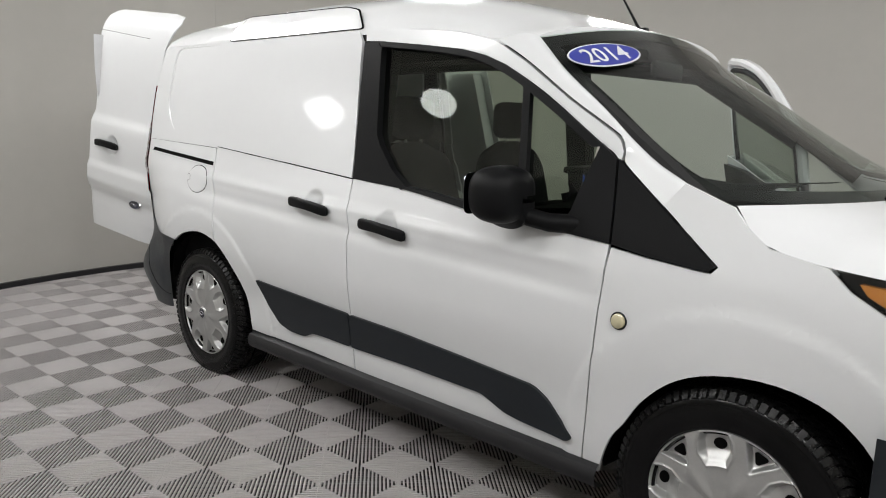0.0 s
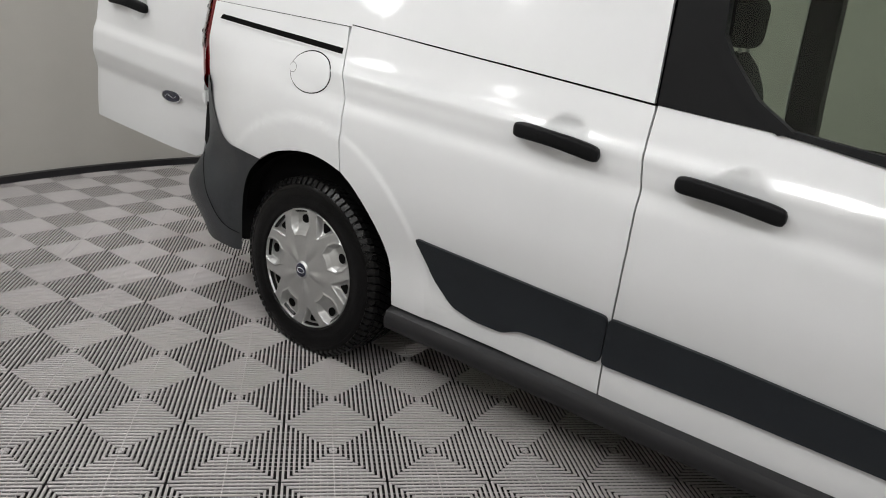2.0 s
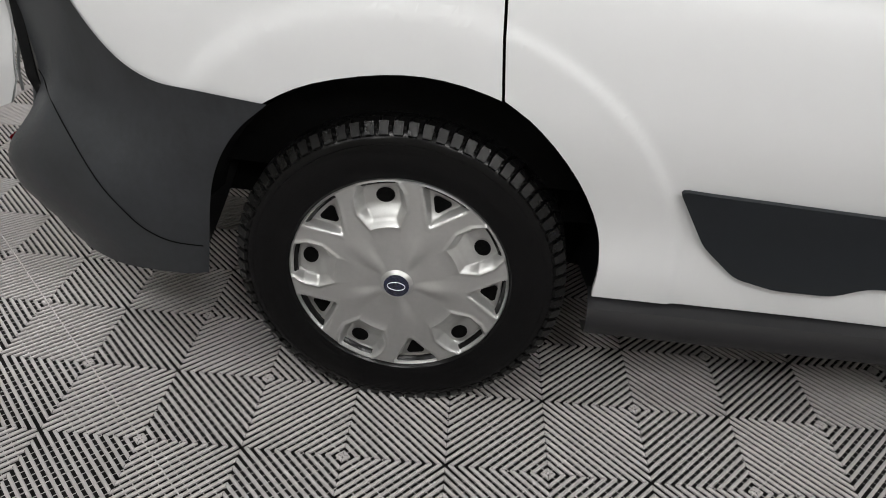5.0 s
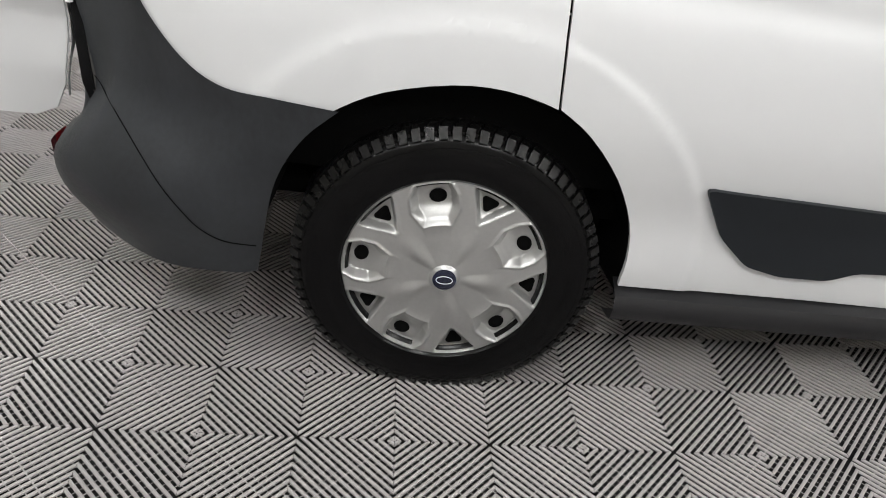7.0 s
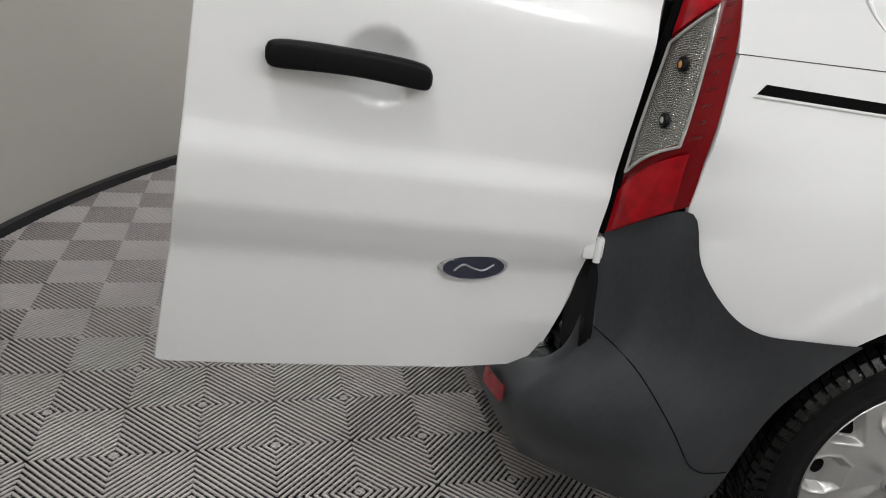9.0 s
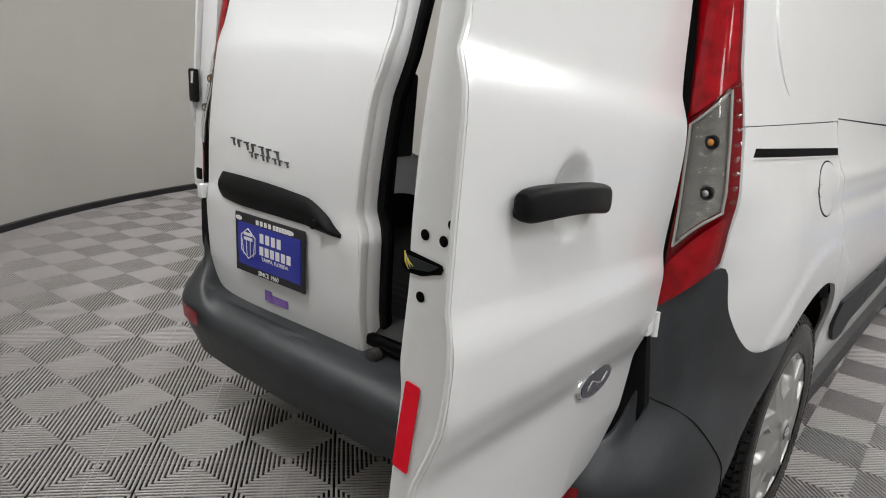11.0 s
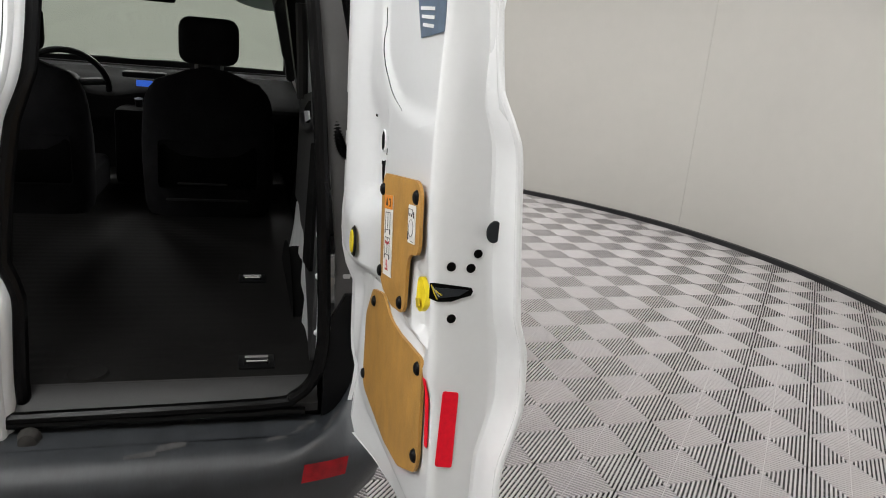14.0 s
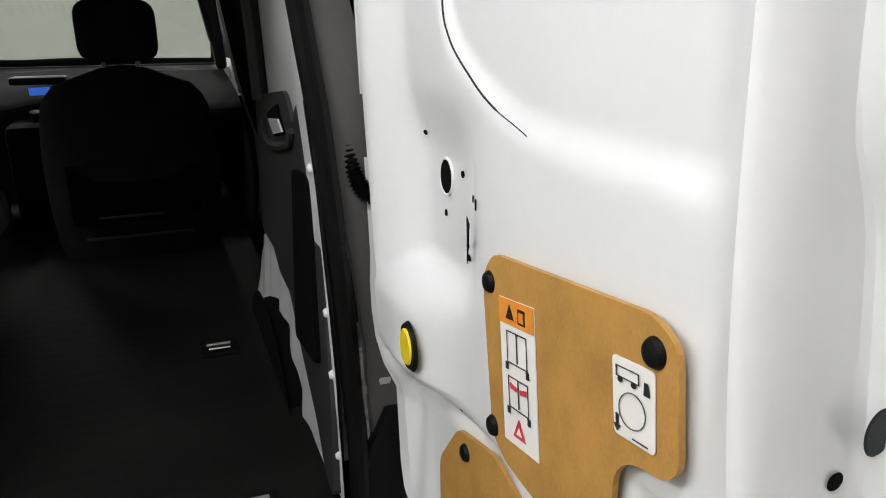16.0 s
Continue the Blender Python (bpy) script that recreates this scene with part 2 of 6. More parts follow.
def tube(points, radius, sides=10, bm=None, cap=True, flat=1.0):
    """A round bar along points; radius a number or a list."""
    own = bmesh.new()
    p = [Vector(q) for q in points]
    rings, up = [], None
    for i, c in enumerate(p):
        d = (p[min(i + 1, len(p) - 1)] - p[max(i - 1, 0)]).normalized()
        if up is None:
            up = Vector((0, 0, 1)) if abs(d.z) < 0.9 else Vector((1, 0, 0))
        s = d.cross(up).normalized()
        up = s.cross(d)
        r = radius[i] if isinstance(radius, (list, tuple)) else radius
        rings.append([own.verts.new(c + r * (math.cos(a) * s + flat * math.sin(a) * up))
                      for a in (2 * math.pi * k / sides for k in range(sides))])
    for a, b in zip(rings, rings[1:]):
        for k in range(sides):
            own.faces.new((a[k], a[(k + 1) % sides], b[(k + 1) % sides], b[k]))
    if cap:
        own.faces.new(rings[0][::-1])
        own.faces.new(rings[-1])
    bmesh.ops.recalc_face_normals(own, faces=own.faces)
    return merge(bm, own)


def lathe(profile, sides=48, axis="y", bm=None, at=(0, 0, 0)):
    """Turns (radius, along) points round an axis."""
    own = bmesh.new()
    rings = []
    for r, h in profile:
        ring = []
        for k in range(sides):
            a = 2 * math.pi * k / sides
            c, s = r * math.cos(a), r * math.sin(a)
            v = {"y": (c, h, s), "z": (c, s, h), "x": (h, c, s)}[axis]
            ring.append(own.verts.new(Vector(v) + Vector(at)))
        rings.append(ring)
    for a, b in zip(rings, rings[1:]):
        for k in range(sides):
            own.faces.new((a[k], a[(k + 1) % sides], b[(k + 1) % sides], b[k]))
    for ring, (r, h) in ((rings[0], profile[0]), (rings[-1], profile[-1])):
        if r < 0.02:
            own.faces.new(ring)
    bmesh.ops.remove_doubles(own, verts=own.verts, dist=1e-6)
    bmesh.ops.recalc_face_normals(own, faces=own.faces)
    return merge(bm, own)


def grid(fn, nu, nv, thick=None):
    """A net of fn(u, v), u and v from 0 to 1; thick: a function that gives the back's place."""
    bm = bmesh.new()
    f = [[bm.verts.new(fn(i / nu, j / nv)) for j in range(nv + 1)] for i in range(nu + 1)]
    for i in range(nu):
        for j in range(nv):
            bm.faces.new((f[i][j], f[i + 1][j], f[i + 1][j + 1], f[i][j + 1]))
    if thick:
        g = [[bm.verts.new(thick(i / nu, j / nv)) for j in range(nv + 1)] for i in range(nu + 1)]
        for i in range(nu):
            for j in range(nv):
                bm.faces.new((g[i][j], g[i][j + 1], g[i + 1][j + 1], g[i + 1][j]))
        for i in range(nu):
            bm.faces.new((f[i][0], g[i][0], g[i + 1][0], f[i + 1][0]))
            bm.faces.new((f[i][nv], f[i + 1][nv], g[i + 1][nv], g[i][nv]))
        for j in range(nv):
            bm.faces.new((f[0][j], f[0][j + 1], g[0][j + 1], g[0][j]))
            bm.faces.new((f[nu][j], g[nu][j], g[nu][j + 1], f[nu][j + 1]))
    bmesh.ops.recalc_face_normals(bm, faces=bm.faces)
    return bm


def grip(centre, up, out, length, tall, deep, n=40, sides=24):
    """A moulded pull handle: centre(t) runs along it, up and out are its cross directions."""
    def at(u, v):
        t, a = 0.5 - 0.5 * math.cos(math.pi * (0.15 + 0.7 * u)) / math.cos(math.pi * 0.15), 2 * math.pi * v
        end = max(0.0, 1 - abs(2 * t - 1) ** 14) ** 0.5
        e = lambda x: math.copysign(abs(x) ** 0.55, x)
        waist = 1 - 0.05 * math.exp(-((t - .5) / .2) ** 2)
        return Vector(centre(t)) + up * (tall * (0.38 + 0.62 * end) * waist * e(math.sin(a))) + out * (deep * (0.5 + 0.5 * end) * e(math.cos(a)))
    own = grid(at, n, sides)
    for t in (0, 1):
        own.faces.new([own.verts.new(at(t, k / sides)) for k in range(sides)])
    bmesh.ops.remove_doubles(own, verts=own.verts, dist=1e-5)
    bmesh.ops.recalc_face_normals(own, faces=own.faces)
    return own


def thing(name, label, category, kind="", at=(0, 0, 0)):
    ob = new(name)
    ob.location = at
    ob.empty_display_size = 0.1
    return tagged(ob, label, category, kind=kind)


# ---- the booth ----
def booth_wall():
    bm = bmesh.new()
    n, rings = 180, []
    for r, z in ((RADIUS, 0.0), (RADIUS, HEIGHT), (RADIUS + 0.12, HEIGHT), (RADIUS + 0.12, 0.0)):
        rings.append([bm.verts.new((CX + r * math.cos(2 * math.pi * k / n), CY + r * math.sin(2 * math.pi * k / n), z)) for k in range(n)])
    for a, b in zip(rings, rings[1:] + rings[:1]):
        for k in range(n):
            bm.faces.new((a[k], a[(k + 1) % n], b[(k + 1) % n], b[k]))
    bmesh.ops.recalc_face_normals(bm, faces=bm.faces)
    wall = tagged(part("wall_round", bm, M_WALL), "curved pale grey fabric wall of a round photo booth", "wall", kind="structure")
    for deg in (20, 75, 143, 168, 226, 290):
        a = radians(deg)
        bm = box((0.004, 0.003, HEIGHT), (0, 0, HEIGHT / 2))
        s = part("wall_seam", bm, M_WALL, wall, smooth=False)
        s.location, s.rotation_euler = (CX + (RADIUS - 0.001) * math.cos(a), CY + (RADIUS - 0.001) * math.sin(a), 0), (0, 0, a + math.pi / 2)


def ring_strip(name, a0, a1, r0, r1, z0, z1, mat):
    bm = bmesh.new()
    n = max(8, int((a1 - a0) / 2))
    rows = []
    for k in range(n + 1):
        a = radians(a0 + (a1 - a0) * k / n)
        rows.append([bm.verts.new((CX + r * math.cos(a), CY + r * math.sin(a), z)) for r, z in ((r1, z0), (r0, z0), (r0, z1), (r1, z1))])
    for a, b in zip(rows, rows[1:]):
        for k in range(4):
            bm.faces.new((a[k], b[k], b[(k + 1) % 4], a[(k + 1) % 4]))
    bm.faces.new(rows[0])
    bm.faces.new(rows[-1][::-1])
    bmesh.ops.recalc_face_normals(bm, faces=bm.faces)
    return part(name, bm, mat)


def booth():
    booth_wall()
    tagged(ring_strip("baseboard", 0, 360, RADIUS - 0.035, RADIUS, 0.0, 0.05, M_KICK), "black rubber skirting along the curved wall", "skirting", kind="structure")
    tagged(ring_strip("light_strip", -46, 18, RADIUS - 0.02, RADIUS, 0.052, 0.066, M_LED), "thin blue glowing light strip above the skirting", "light strip")
    bm = bmesh.new()
    bmesh.ops.create_circle(bm, cap_ends=True, radius=RADIUS + 0.12, segments=96)
    g = bmesh.ops.extrude_face_region(bm, geom=bm.faces[:])
    bmesh.ops.translate(bm, vec=(0, 0, 0.1), verts=[v for v in g["geom"] if isinstance(v, bmesh.types.BMVert)])
    bmesh.ops.recalc_face_normals(bm, faces=bm.faces)
    c = part("ceiling", bm, M_CEIL, smooth=False)
    c.location = (CX, CY, HEIGHT)
    tagged(c, "plain off-white ceiling of the booth", "ceiling", kind="structure")


def disc_lamp(x, y, z, r, name, label, turn=None, light=None):
    lamp = thing(name, label, "lamp", at=(x, y, z))
    tagged(lamp, group="disc lamps")
    if turn:
        lamp.rotation_euler = turn
    part("housing", lathe([(0.01, 0.06), (r * 0.8, 0.06), (r * 1.02, 0.02), (r * 1.04, 0.0), (r * 1.0, -0.012)], 48, "z"), M_LAMPBODY, lamp)
    part("diffuser", lathe([(0.001, -0.02), (r * 0.6, -0.018), (r, -0.010), (r, 0.0)], 48, "z"), light or M_LAMP, lamp)
    return lamp


booth()
for deg in (20, 50, 112, 142, 172, 202, 232, 262, 292, 322, 351):
    a = radians(deg)
    at = Vector((CX + 3.5 * math.cos(a), CY + 3.5 * math.sin(a), 3.12 if 225 < deg < 330 else 2.95))
    aim = (Vector((CX, CY, 1.2)) - at).to_track_quat("-Z", "Y").to_euler()
    lamp = disc_lamp(at.x, at.y, at.z, 0.34, "ceiling_lamp", "round white disc lamp hung below the ceiling, tilted inwards", aim)
    part("lamp_rod", tube([(0, 0, .05), aim.to_matrix().inverted() @ Vector((0, 0, HEIGHT - at.z))], .012, 8), M_LAMPBODY, lamp)
for x, y, z in ((-1.62, -2.68, 1.93), (-1.00, -3.30, 2.25), (-2.22, .95, 2.55)):
    to = Vector((0.3, -.6, -1.0 if y < 0 else 1.1)) - Vector((x, y, z))
    lamp = disc_lamp(x, y, z, 0.16 if y < 0 else 0.13, "wall_lamp", "round white disc lamp held on the booth wall", to.to_track_quat("-Z", "Y").to_euler(), M_WALLLAMP if y < 0 else M_LAMP)
    out = math.atan2(y - CY, x - CX)
    far = Vector((CX + (RADIUS + .02) * math.cos(out), CY + (RADIUS + .02) * math.sin(out), z + .05))
    m = lamp.rotation_euler.to_matrix().inverted()
    part("lamp_arm", tube([(0, 0, .05), m @ (far - Vector((x, y, z)))], .015, 8), M_LAMPBODY, lamp)


# ---- the van: forward is +x, its right side -y, the rear axle at x = 0 ----
WZ = [.15, .20, .30, .45, .56, .70, .80, .90, 1.0, 1.07, 1.2, 1.4, 1.58, 1.66, 1.72, 1.77, 1.80, 1.82]
WY = [.785, .80, .828, .856, .874, .893, .897, .891, .870, .852, .828, .797, .765, .742, .708, .655, .58, .40]
HUB_Z, WHEELBASE, AXLE_Y = 0.313, 2.662, 0.765


def half_width(x, z):
    """Half the body's width, with its waist crease, arch flares and the taper at both ends."""
    y = hermite(z, WZ, WY)
    if x < -0.25:
        y -= 0.11 * ((-0.25 - x) / 0.45) ** 2 * hermite(z, [.85, .95, 1.05, 1.15], [1, .65, .2, .1])
    if x > 2.3:
        y -= 0.13 * ((x - 2.3) / 1.0) ** 2
    line = 0.965 - 0.095 * (x - 0.3) / 2.0
    if x > -0.2:
        k = min(1, (x + 0.2) / 0.3) * min(1, max(0, (2.35 - x) / 0.3))
        y += k * (0.007 * math.exp(-((z - line - 0.025) / 0.02) ** 2) - 0.008 * math.exp(-((z - line + 0.05) / 0.028) ** 2))
        y -= k * 0.012 * math.exp(-((z - 0.47) / 0.10) ** 2)
    for cx, cz in ((.918, .957), (1.357, .916)):
        r = math.hypot((x - cx) / 1.1, (z - cz) / 0.98)
        if r < 0.055:
            y -= 0.019 * (1 - (r / 0.055) ** 2)
    for hx in (0, WHEELBASE):
        r = math.hypot(x - hx, z - HUB_Z)
        if r < 0.62:
            t = max(0, min(1, (0.535 - r) / 0.02))
            y += 0.0055 * t * t * (3 - 2 * t)
    return y


def side(sign=-1, lift=0.0):
    """Places (x, z, depth) on the body's side; depth goes inwards."""
    return lambda x, z, d: (x, sign * (half_width(x, z) + lift - d), z)


SLIDE_REAR = [(.1095, 1.1445), (.1125, 1.10), (.117, 1.038), (.148, .93), (.154, .885), (.158, .80), (.162, .75), (.166, .702)]
B_SEAM = [(1.126, 1.068), (1.127, .985), (1.141, .868), (1.140, .725), (1.134, .618), (1.126, .538), (1.116, .416), (1.113, .294)]
F_SEAM = [(2.282, .970), (2.276, .862), (2.256, .67), (2.226, .45), (2.203, .265)]
REAR_ARCH = [(-.31, .568), (-.262, .631), (-.222, .665), (-.144, .703), (-.028, .728), (.07, .727), (.166, .700), (.234, .653), (.307, .565), (.359, .462), (.376, .373), (.374, .302)]
FRONT_ARCH = [(2.262, .262), (2.285, .34), (2.315, .405), (2.354, .455), (2.408, .538), (2.489, .618), (2.579, .665), (2.69, .686), (2.795, .678), (2.883, .643), (2.953, .577), (3.0, .50)]
DITCH = [(-.53, 1.638), (-.46, 1.64), (.1, 1.64), (1.07, 1.634), (1.418, 1.615), (1.586, 1.594), (1.754, 1.556), (1.887, 1.486), (2.071, 1.372), (2.175, 1.315), (2.237, 1.280), (2.261, 1.262), (2.276, 1.231)]
REAR_ARCH = [tuple(p) for p in smooth(REAR_ARCH, 3)]
FRONT_ARCH = [tuple(p) for p in smooth(FRONT_ARCH, 3)]
GAP = 0.0025


def shift(points, dx=0, dz=0):
    return [(p[0] + dx, p[1] + dz) for p in points]


def upto(points, x0, x1):
    return [p for p in points if x0 <= p[0] <= x1]


def door_handle(parent, x0, x1, z0, z1, sign):
    """A pull handle over its dished cup, with a fixed end cap."""
    y = lambda x, z, out: sign * (half_width(x, z) + out)
    at = lambda t: (x0 + (x1 - x0) * t, y(x0, z0, 0) * (1 - t) + y(x1, z1, 0) * t + sign * (0.018 + 0.012 * math.sin(math.pi * t)), z0 + (z1 - z0) * t + 0.007 * (1 - (2 * t - 1) ** 2) - .002)
    part("handle", grip(at, Vector((0, 0, 1)), Vector((0, sign, 0)), x1 - x0, 0.0205, 0.013), M_BLACK, parent, "black plastic pull handle")
    part("handle_foot", box((0.03, 0.03, 0.026), (x1 - .03, y(x1 - .03, z1, 0.004), z1), 0.006), M_BLACK, parent)
    part("handle_cap", box((0.03, 0.014, 0.022), (x0 + 0.012, y(x0, z0, 0.008), z0), 0.006), M_BLACK, parent)


def cladding(parent, outline, sign):
    o = rounded(outline, 0.018, 3)
    part("cladding", sheet(o, side(sign, 0.012), 0.02, 0.08), M_CLAD, parent, "dark grey plastic door cladding")


def side_skin(van, sign):
    """Panels of one side that look alike on both sides."""
    quarter = [(-.54, 1.1595)] + [(.104, 1.138)] + shift(SLIDE_REAR[1:], -GAP) + [p for p in REAR_ARCH[::-1] if p[0] < .16 and p[0] > -.24] \
        + [(-.341, .655), (-.43, .660), (-.475, .676), (-.508, .706), (-.575, .792), (-.604, .84), (-.606, .905), (-.600, .98), (-.588, 1.097), (-.580, 1.1605)]
    q = part("quarter_panel", sheet(quarter, side(sign), 0.012, 0.016), M_PAINT, van, "white painted rear quarter panel")
    upper = [(-.583, 1.1625), (.105, 1.1408)]
    if sign < 0:
        upper += [(.115, 1.1478), (.675, 1.1054), (1.118, 1.0710), (1.10, 1.30), (1.075, 1.585), (1.04, 1.632)]
    else:
        upper += [(.115, 1.150), (.112, 1.5), (.10, 1.632)]
    upper += [(-.525, 1.634), (-.532, 1.60), (-.553, 1.52), (-.578, 1.40), (-.590, 1.27)]
    part("upper_side_panel", sheet(upper, side(sign), 0.012, 0.06), M_PAINT, van, "blank white upper side panel")
    # pressed edge of the blank window field
    if sign < 0:
        press = smooth([(.10, 1.624), (-.277, 1.626), (-.35, 1.622), (-.381, 1.60), (-.393, 1.527), (-.409, 1.42), (-.412, 1.346), (-.39, 1.29), (-.355, 1.24), (-.305, 1.200)], 6)
        part("pressed_edge", tube([(p[0], sign * (half_width(p[0], p[1]) - .0016), p[1]) for p in press], [.0062 * min(1, .15 + i / 12, .15 + (len(press) - 1 - i) / 12) for i in range(len(press))], 8), M_PAINT, van)
    # sliding-door track slot
    part("track_slot", sheet([(-.525, 1.1185), (.100, 1.074), (.100, 1.056), (-.540, 1.1025)], side(sign, 0.002), 0.004, 0.1), M_DARK, van, "dark slot of the sliding-door track")
    part("track_rail", sheet([(-.540, 1.1025), (.100, 1.056), (.100, 1.0525), (-.545, 1.099)], side(sign, 0.003), 0.006, 0.1), M_PAINT, van)
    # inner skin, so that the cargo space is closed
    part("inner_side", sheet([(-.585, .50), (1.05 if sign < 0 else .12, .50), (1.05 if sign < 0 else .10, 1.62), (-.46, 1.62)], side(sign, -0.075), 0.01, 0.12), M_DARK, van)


def wheel_arch(van, x, sign, name="arch_liner"):
    bm = bmesh.new()
    span = 175 if x == 0 else 197  # behind the rear wheel the liner ends high
    def liner(u, v):
        a = radians(-10 + span * u)
        px, pz = x + (0.395 - 0.03 * v) * math.cos(a), HUB_Z + (0.395 - 0.03 * v) * math.sin(a) + 0.012
        return (px, sign * (min(0.855, half_width(px, pz) - 0.02) * (1 - v) + 0.62 * v), pz)
    own = grid(liner, 28, 3)
    merge(bm, own)
    own = grid(lambda u, v: (x + 0.40 * v * math.cos(radians(-12 + (span + 4) * u)), sign * 0.62, HUB_Z + 0.40 * v * math.sin(radians(-12 + (span + 4) * u))), 28, 1)
    merge(bm, own)
    part(name, bm, M_DARK, van, "black wheel arch liner")
    if x == 0:
        lip = smooth([(-.290, .600), (-.312, .545), (-.345, .465), (-.385, .365), (-.425, .275)], 4)
        part("bumper_lip", grid(lambda u, v: (lip[round(u * (len(lip) - 1))][0] - .060 * v, sign * (.740 + .090 * v), lip[round(u * (len(lip) - 1))][1] + .012 * v), len(lip) - 1, 4), M_LIP, van, "rough black inner edge of the rear bumper")
        part("arch_plate", grid(lambda u, v: (-.285 + .17 * u, sign * (.66 + .02 * v), .548 + .028 * u + .038 * v * (1 - .5 * u)), 6, 2), M_PILLAR, van, "bare grey metal plate in the wheel arch")


def van_right(van):
    side_skin(van, -1)
    # sliding door
    d = new("sliding_door")
    d.parent = van
    tagged(d, "closed white sliding side door")
    low = [(.117, 1.143), (.675, 1.1005), (1.1225, 1.0655)] + shift(B_SEAM[1:], -GAP) + [(.78, .300), (.376, .300)] \
        + [p for p in REAR_ARCH[::-1] if p[0] > .17][1:] + shift(SLIDE_REAR[1:][::-1], GAP)
    part("door_skin", sheet(low, side(-1), 0.012, 0.009), M_PAINT, d)
    part("door_seam", tube([(x, -(half_width(x, z) - .0012), z) for x, z in ((.118 + 1.002 * k / 30, hermite(.118 + 1.002 * k / 30, [.118, .675, 1.12], [1.1452, 1.1029, 1.0683])) for k in range(31))], .0022, 6), M_DARK, d)
    door_handle(d, .785, 1.03, .957, .935, -1)
    cladding(d, [(.478, .566), (.53, .562), (1.117, .534), (1.108, .392), (.93, .395), (.86, .392), (.805, .366), (.70, .366), (.622, .385), (.55, .448)], -1)
    part("rail_cover_gap", sheet(rounded([(.104, 1.636), (.108, 1.694), (.130, 1.739), (.185, 1.7535), (.90, 1.7395), (.998, 1.719), (1.067, 1.636)], 0.02), side(-1, 0.0012), 0.006, 0.06), M_DARK, van)
    part("rail_cover", sheet(rounded([(.109, 1.639), (.113, 1.692), (.134, 1.735), (.187, 1.749), (.90, 1.735), (.995, 1.715), (1.062, 1.639)], 0.02), side(-1, 0.002), 0.006, 0.06), M_PAINT, van, "white cover of the upper door rail")
    # front passenger door
    f = new("front_door")
    f.parent = van
    tagged(f, "closed white front passenger door")
    low = shift(B_SEAM[::-1], GAP) + [(1.40, 1.052), (1.75, 1.013), (2.03, .992)] + shift(F_SEAM, -GAP) + [(1.65, .283)]
    part("door_skin", sheet(low, side(-1), 0.012, 0.009), M_PAINT, f)
    part("door_card", sheet(shift(B_SEAM[::-1], .03, .02) + [(1.42, 1.04), (2.0, .985), (2.22, .95), (2.21, .70), (2.16, .32)], side(-1, -.05), 0.02, 0.1), M_DARK, f, "black inner door card")
    door_handle(f, 1.225, 1.468, .915, .893, -1)
    cladding(f, [(1.121, .533), (1.4, .524), (1.72, .504), (2.02, .482), (2.075, .452), (2.176, .345), (2.15, .332), (1.97, .342), (1.90, .352), (1.80, .392), (1.45, .396), (1.113, .392)], -1)
    frame_top = [(1.086, 1.630)] + shift(DITCH[4:], -.001, -.005)
    band = frame_top + [(2.272, 1.197), (2.245, 1.222), (2.212, 1.240), (2.13, 1.292), (2.052, 1.343), (1.975, 1.390), (1.897, 1.432), (1.801, 1.479), (1.705, 1.513), (1.60, 1.536), (1.4, 1.560), (1.174, 1.584), (1.098, 1.588)]
    part("window_band", sheet(band, side(-1), 0.02, 0.08), M_PAINT, f, "white upper door frame")
    pillar = [(1.098, 1.586), (1.178, 1.579), (1.205, 1.40), (1.222, 1.235), (1.245, 1.20), (1.32, 1.115), (1.40, 1.054), (1.128, 1.070), (1.115, 1.25)]
    part("pillar_trim", sheet(pillar, side(-1, 0.004), 0.02, 0.08), M_BLACK, f, "black pillar trim")
    outer = smooth([(1.178, 1.582), (1.4, 1.558), (1.60, 1.534), (1.705, 1.511), (1.801, 1.477), (1.897, 1.430), (2.052, 1.341), (2.212, 1.238)], 4)
    inner = smooth([(1.192, 1.562), (1.4, 1.541), (1.60, 1.514), (1.695, 1.492), (1.785, 1.458), (1.88, 1.412), (2.03, 1.325), (2.172, 1.234)], 4)
    part("window_seal", sheet([tuple(p) for p in [Vector(q) for q in outer]] + [tuple(p) for p in inner[::-1]], side(-1, 0.006), 0.03, 0.1), M_BLACK, f, "black window seal")
    part("rear_seal", sheet([(1.178, 1.575), (1.200, 1.556), (1.235, 1.24), (1.26, 1.20), (1.34, 1.115), (1.43, 1.060), (1.40, 1.050), (1.31, 1.105), (1.235, 1.19), (1.214, 1.235)], side(-1, 0.009), 0.03, 0.1), M_BLACK, f)
    part("sill_seal", sheet([(1.40, 1.056), (1.43, 1.064), (1.75, 1.034), (2.03, 1.018), (2.14, 1.02), (2.28, .985), (2.28, .973), (2.03, .992), (1.75, 1.010)], side(-1, 0.007), 0.03, 0.1), M_BLACK, f)
    glass_o = [(1.190, 1.560), (1.4, 1.538), (1.606, 1.508), (1.80, 1.455), (1.99, 1.355), (2.175, 1.243), (2.16, 1.14), (2.12, 1.025), (1.75, 1.030), (1.43, 1.058), (1.33, 1.115), (1.25, 1.20), (1.228, 1.24)]
    g = part("window", sheet(glass_o, side(-1, -0.018), 0.004, 0.1), M_GLASS, f, "tinted side window")
    g.visible_shadow = False
    part("divider", sheet([(1.885, 1.416), (1.915, 1.398), (1.955, 1.02), (1.925, 1.02)], side(-1, 0.002), 0.02, 0.1), M_BLACK, f, "black window divider bar")
    part("mirror_sail", sheet([(2.206, 1.246), (2.262, 1.205), (2.283, .976), (2.10, 1.000), (2.135, 1.05), (2.165, 1.14)], side(-1, 0.010), 0.02, 0.08), M_BLACK, f, "black mirror sail")
    mirror(f, -1)
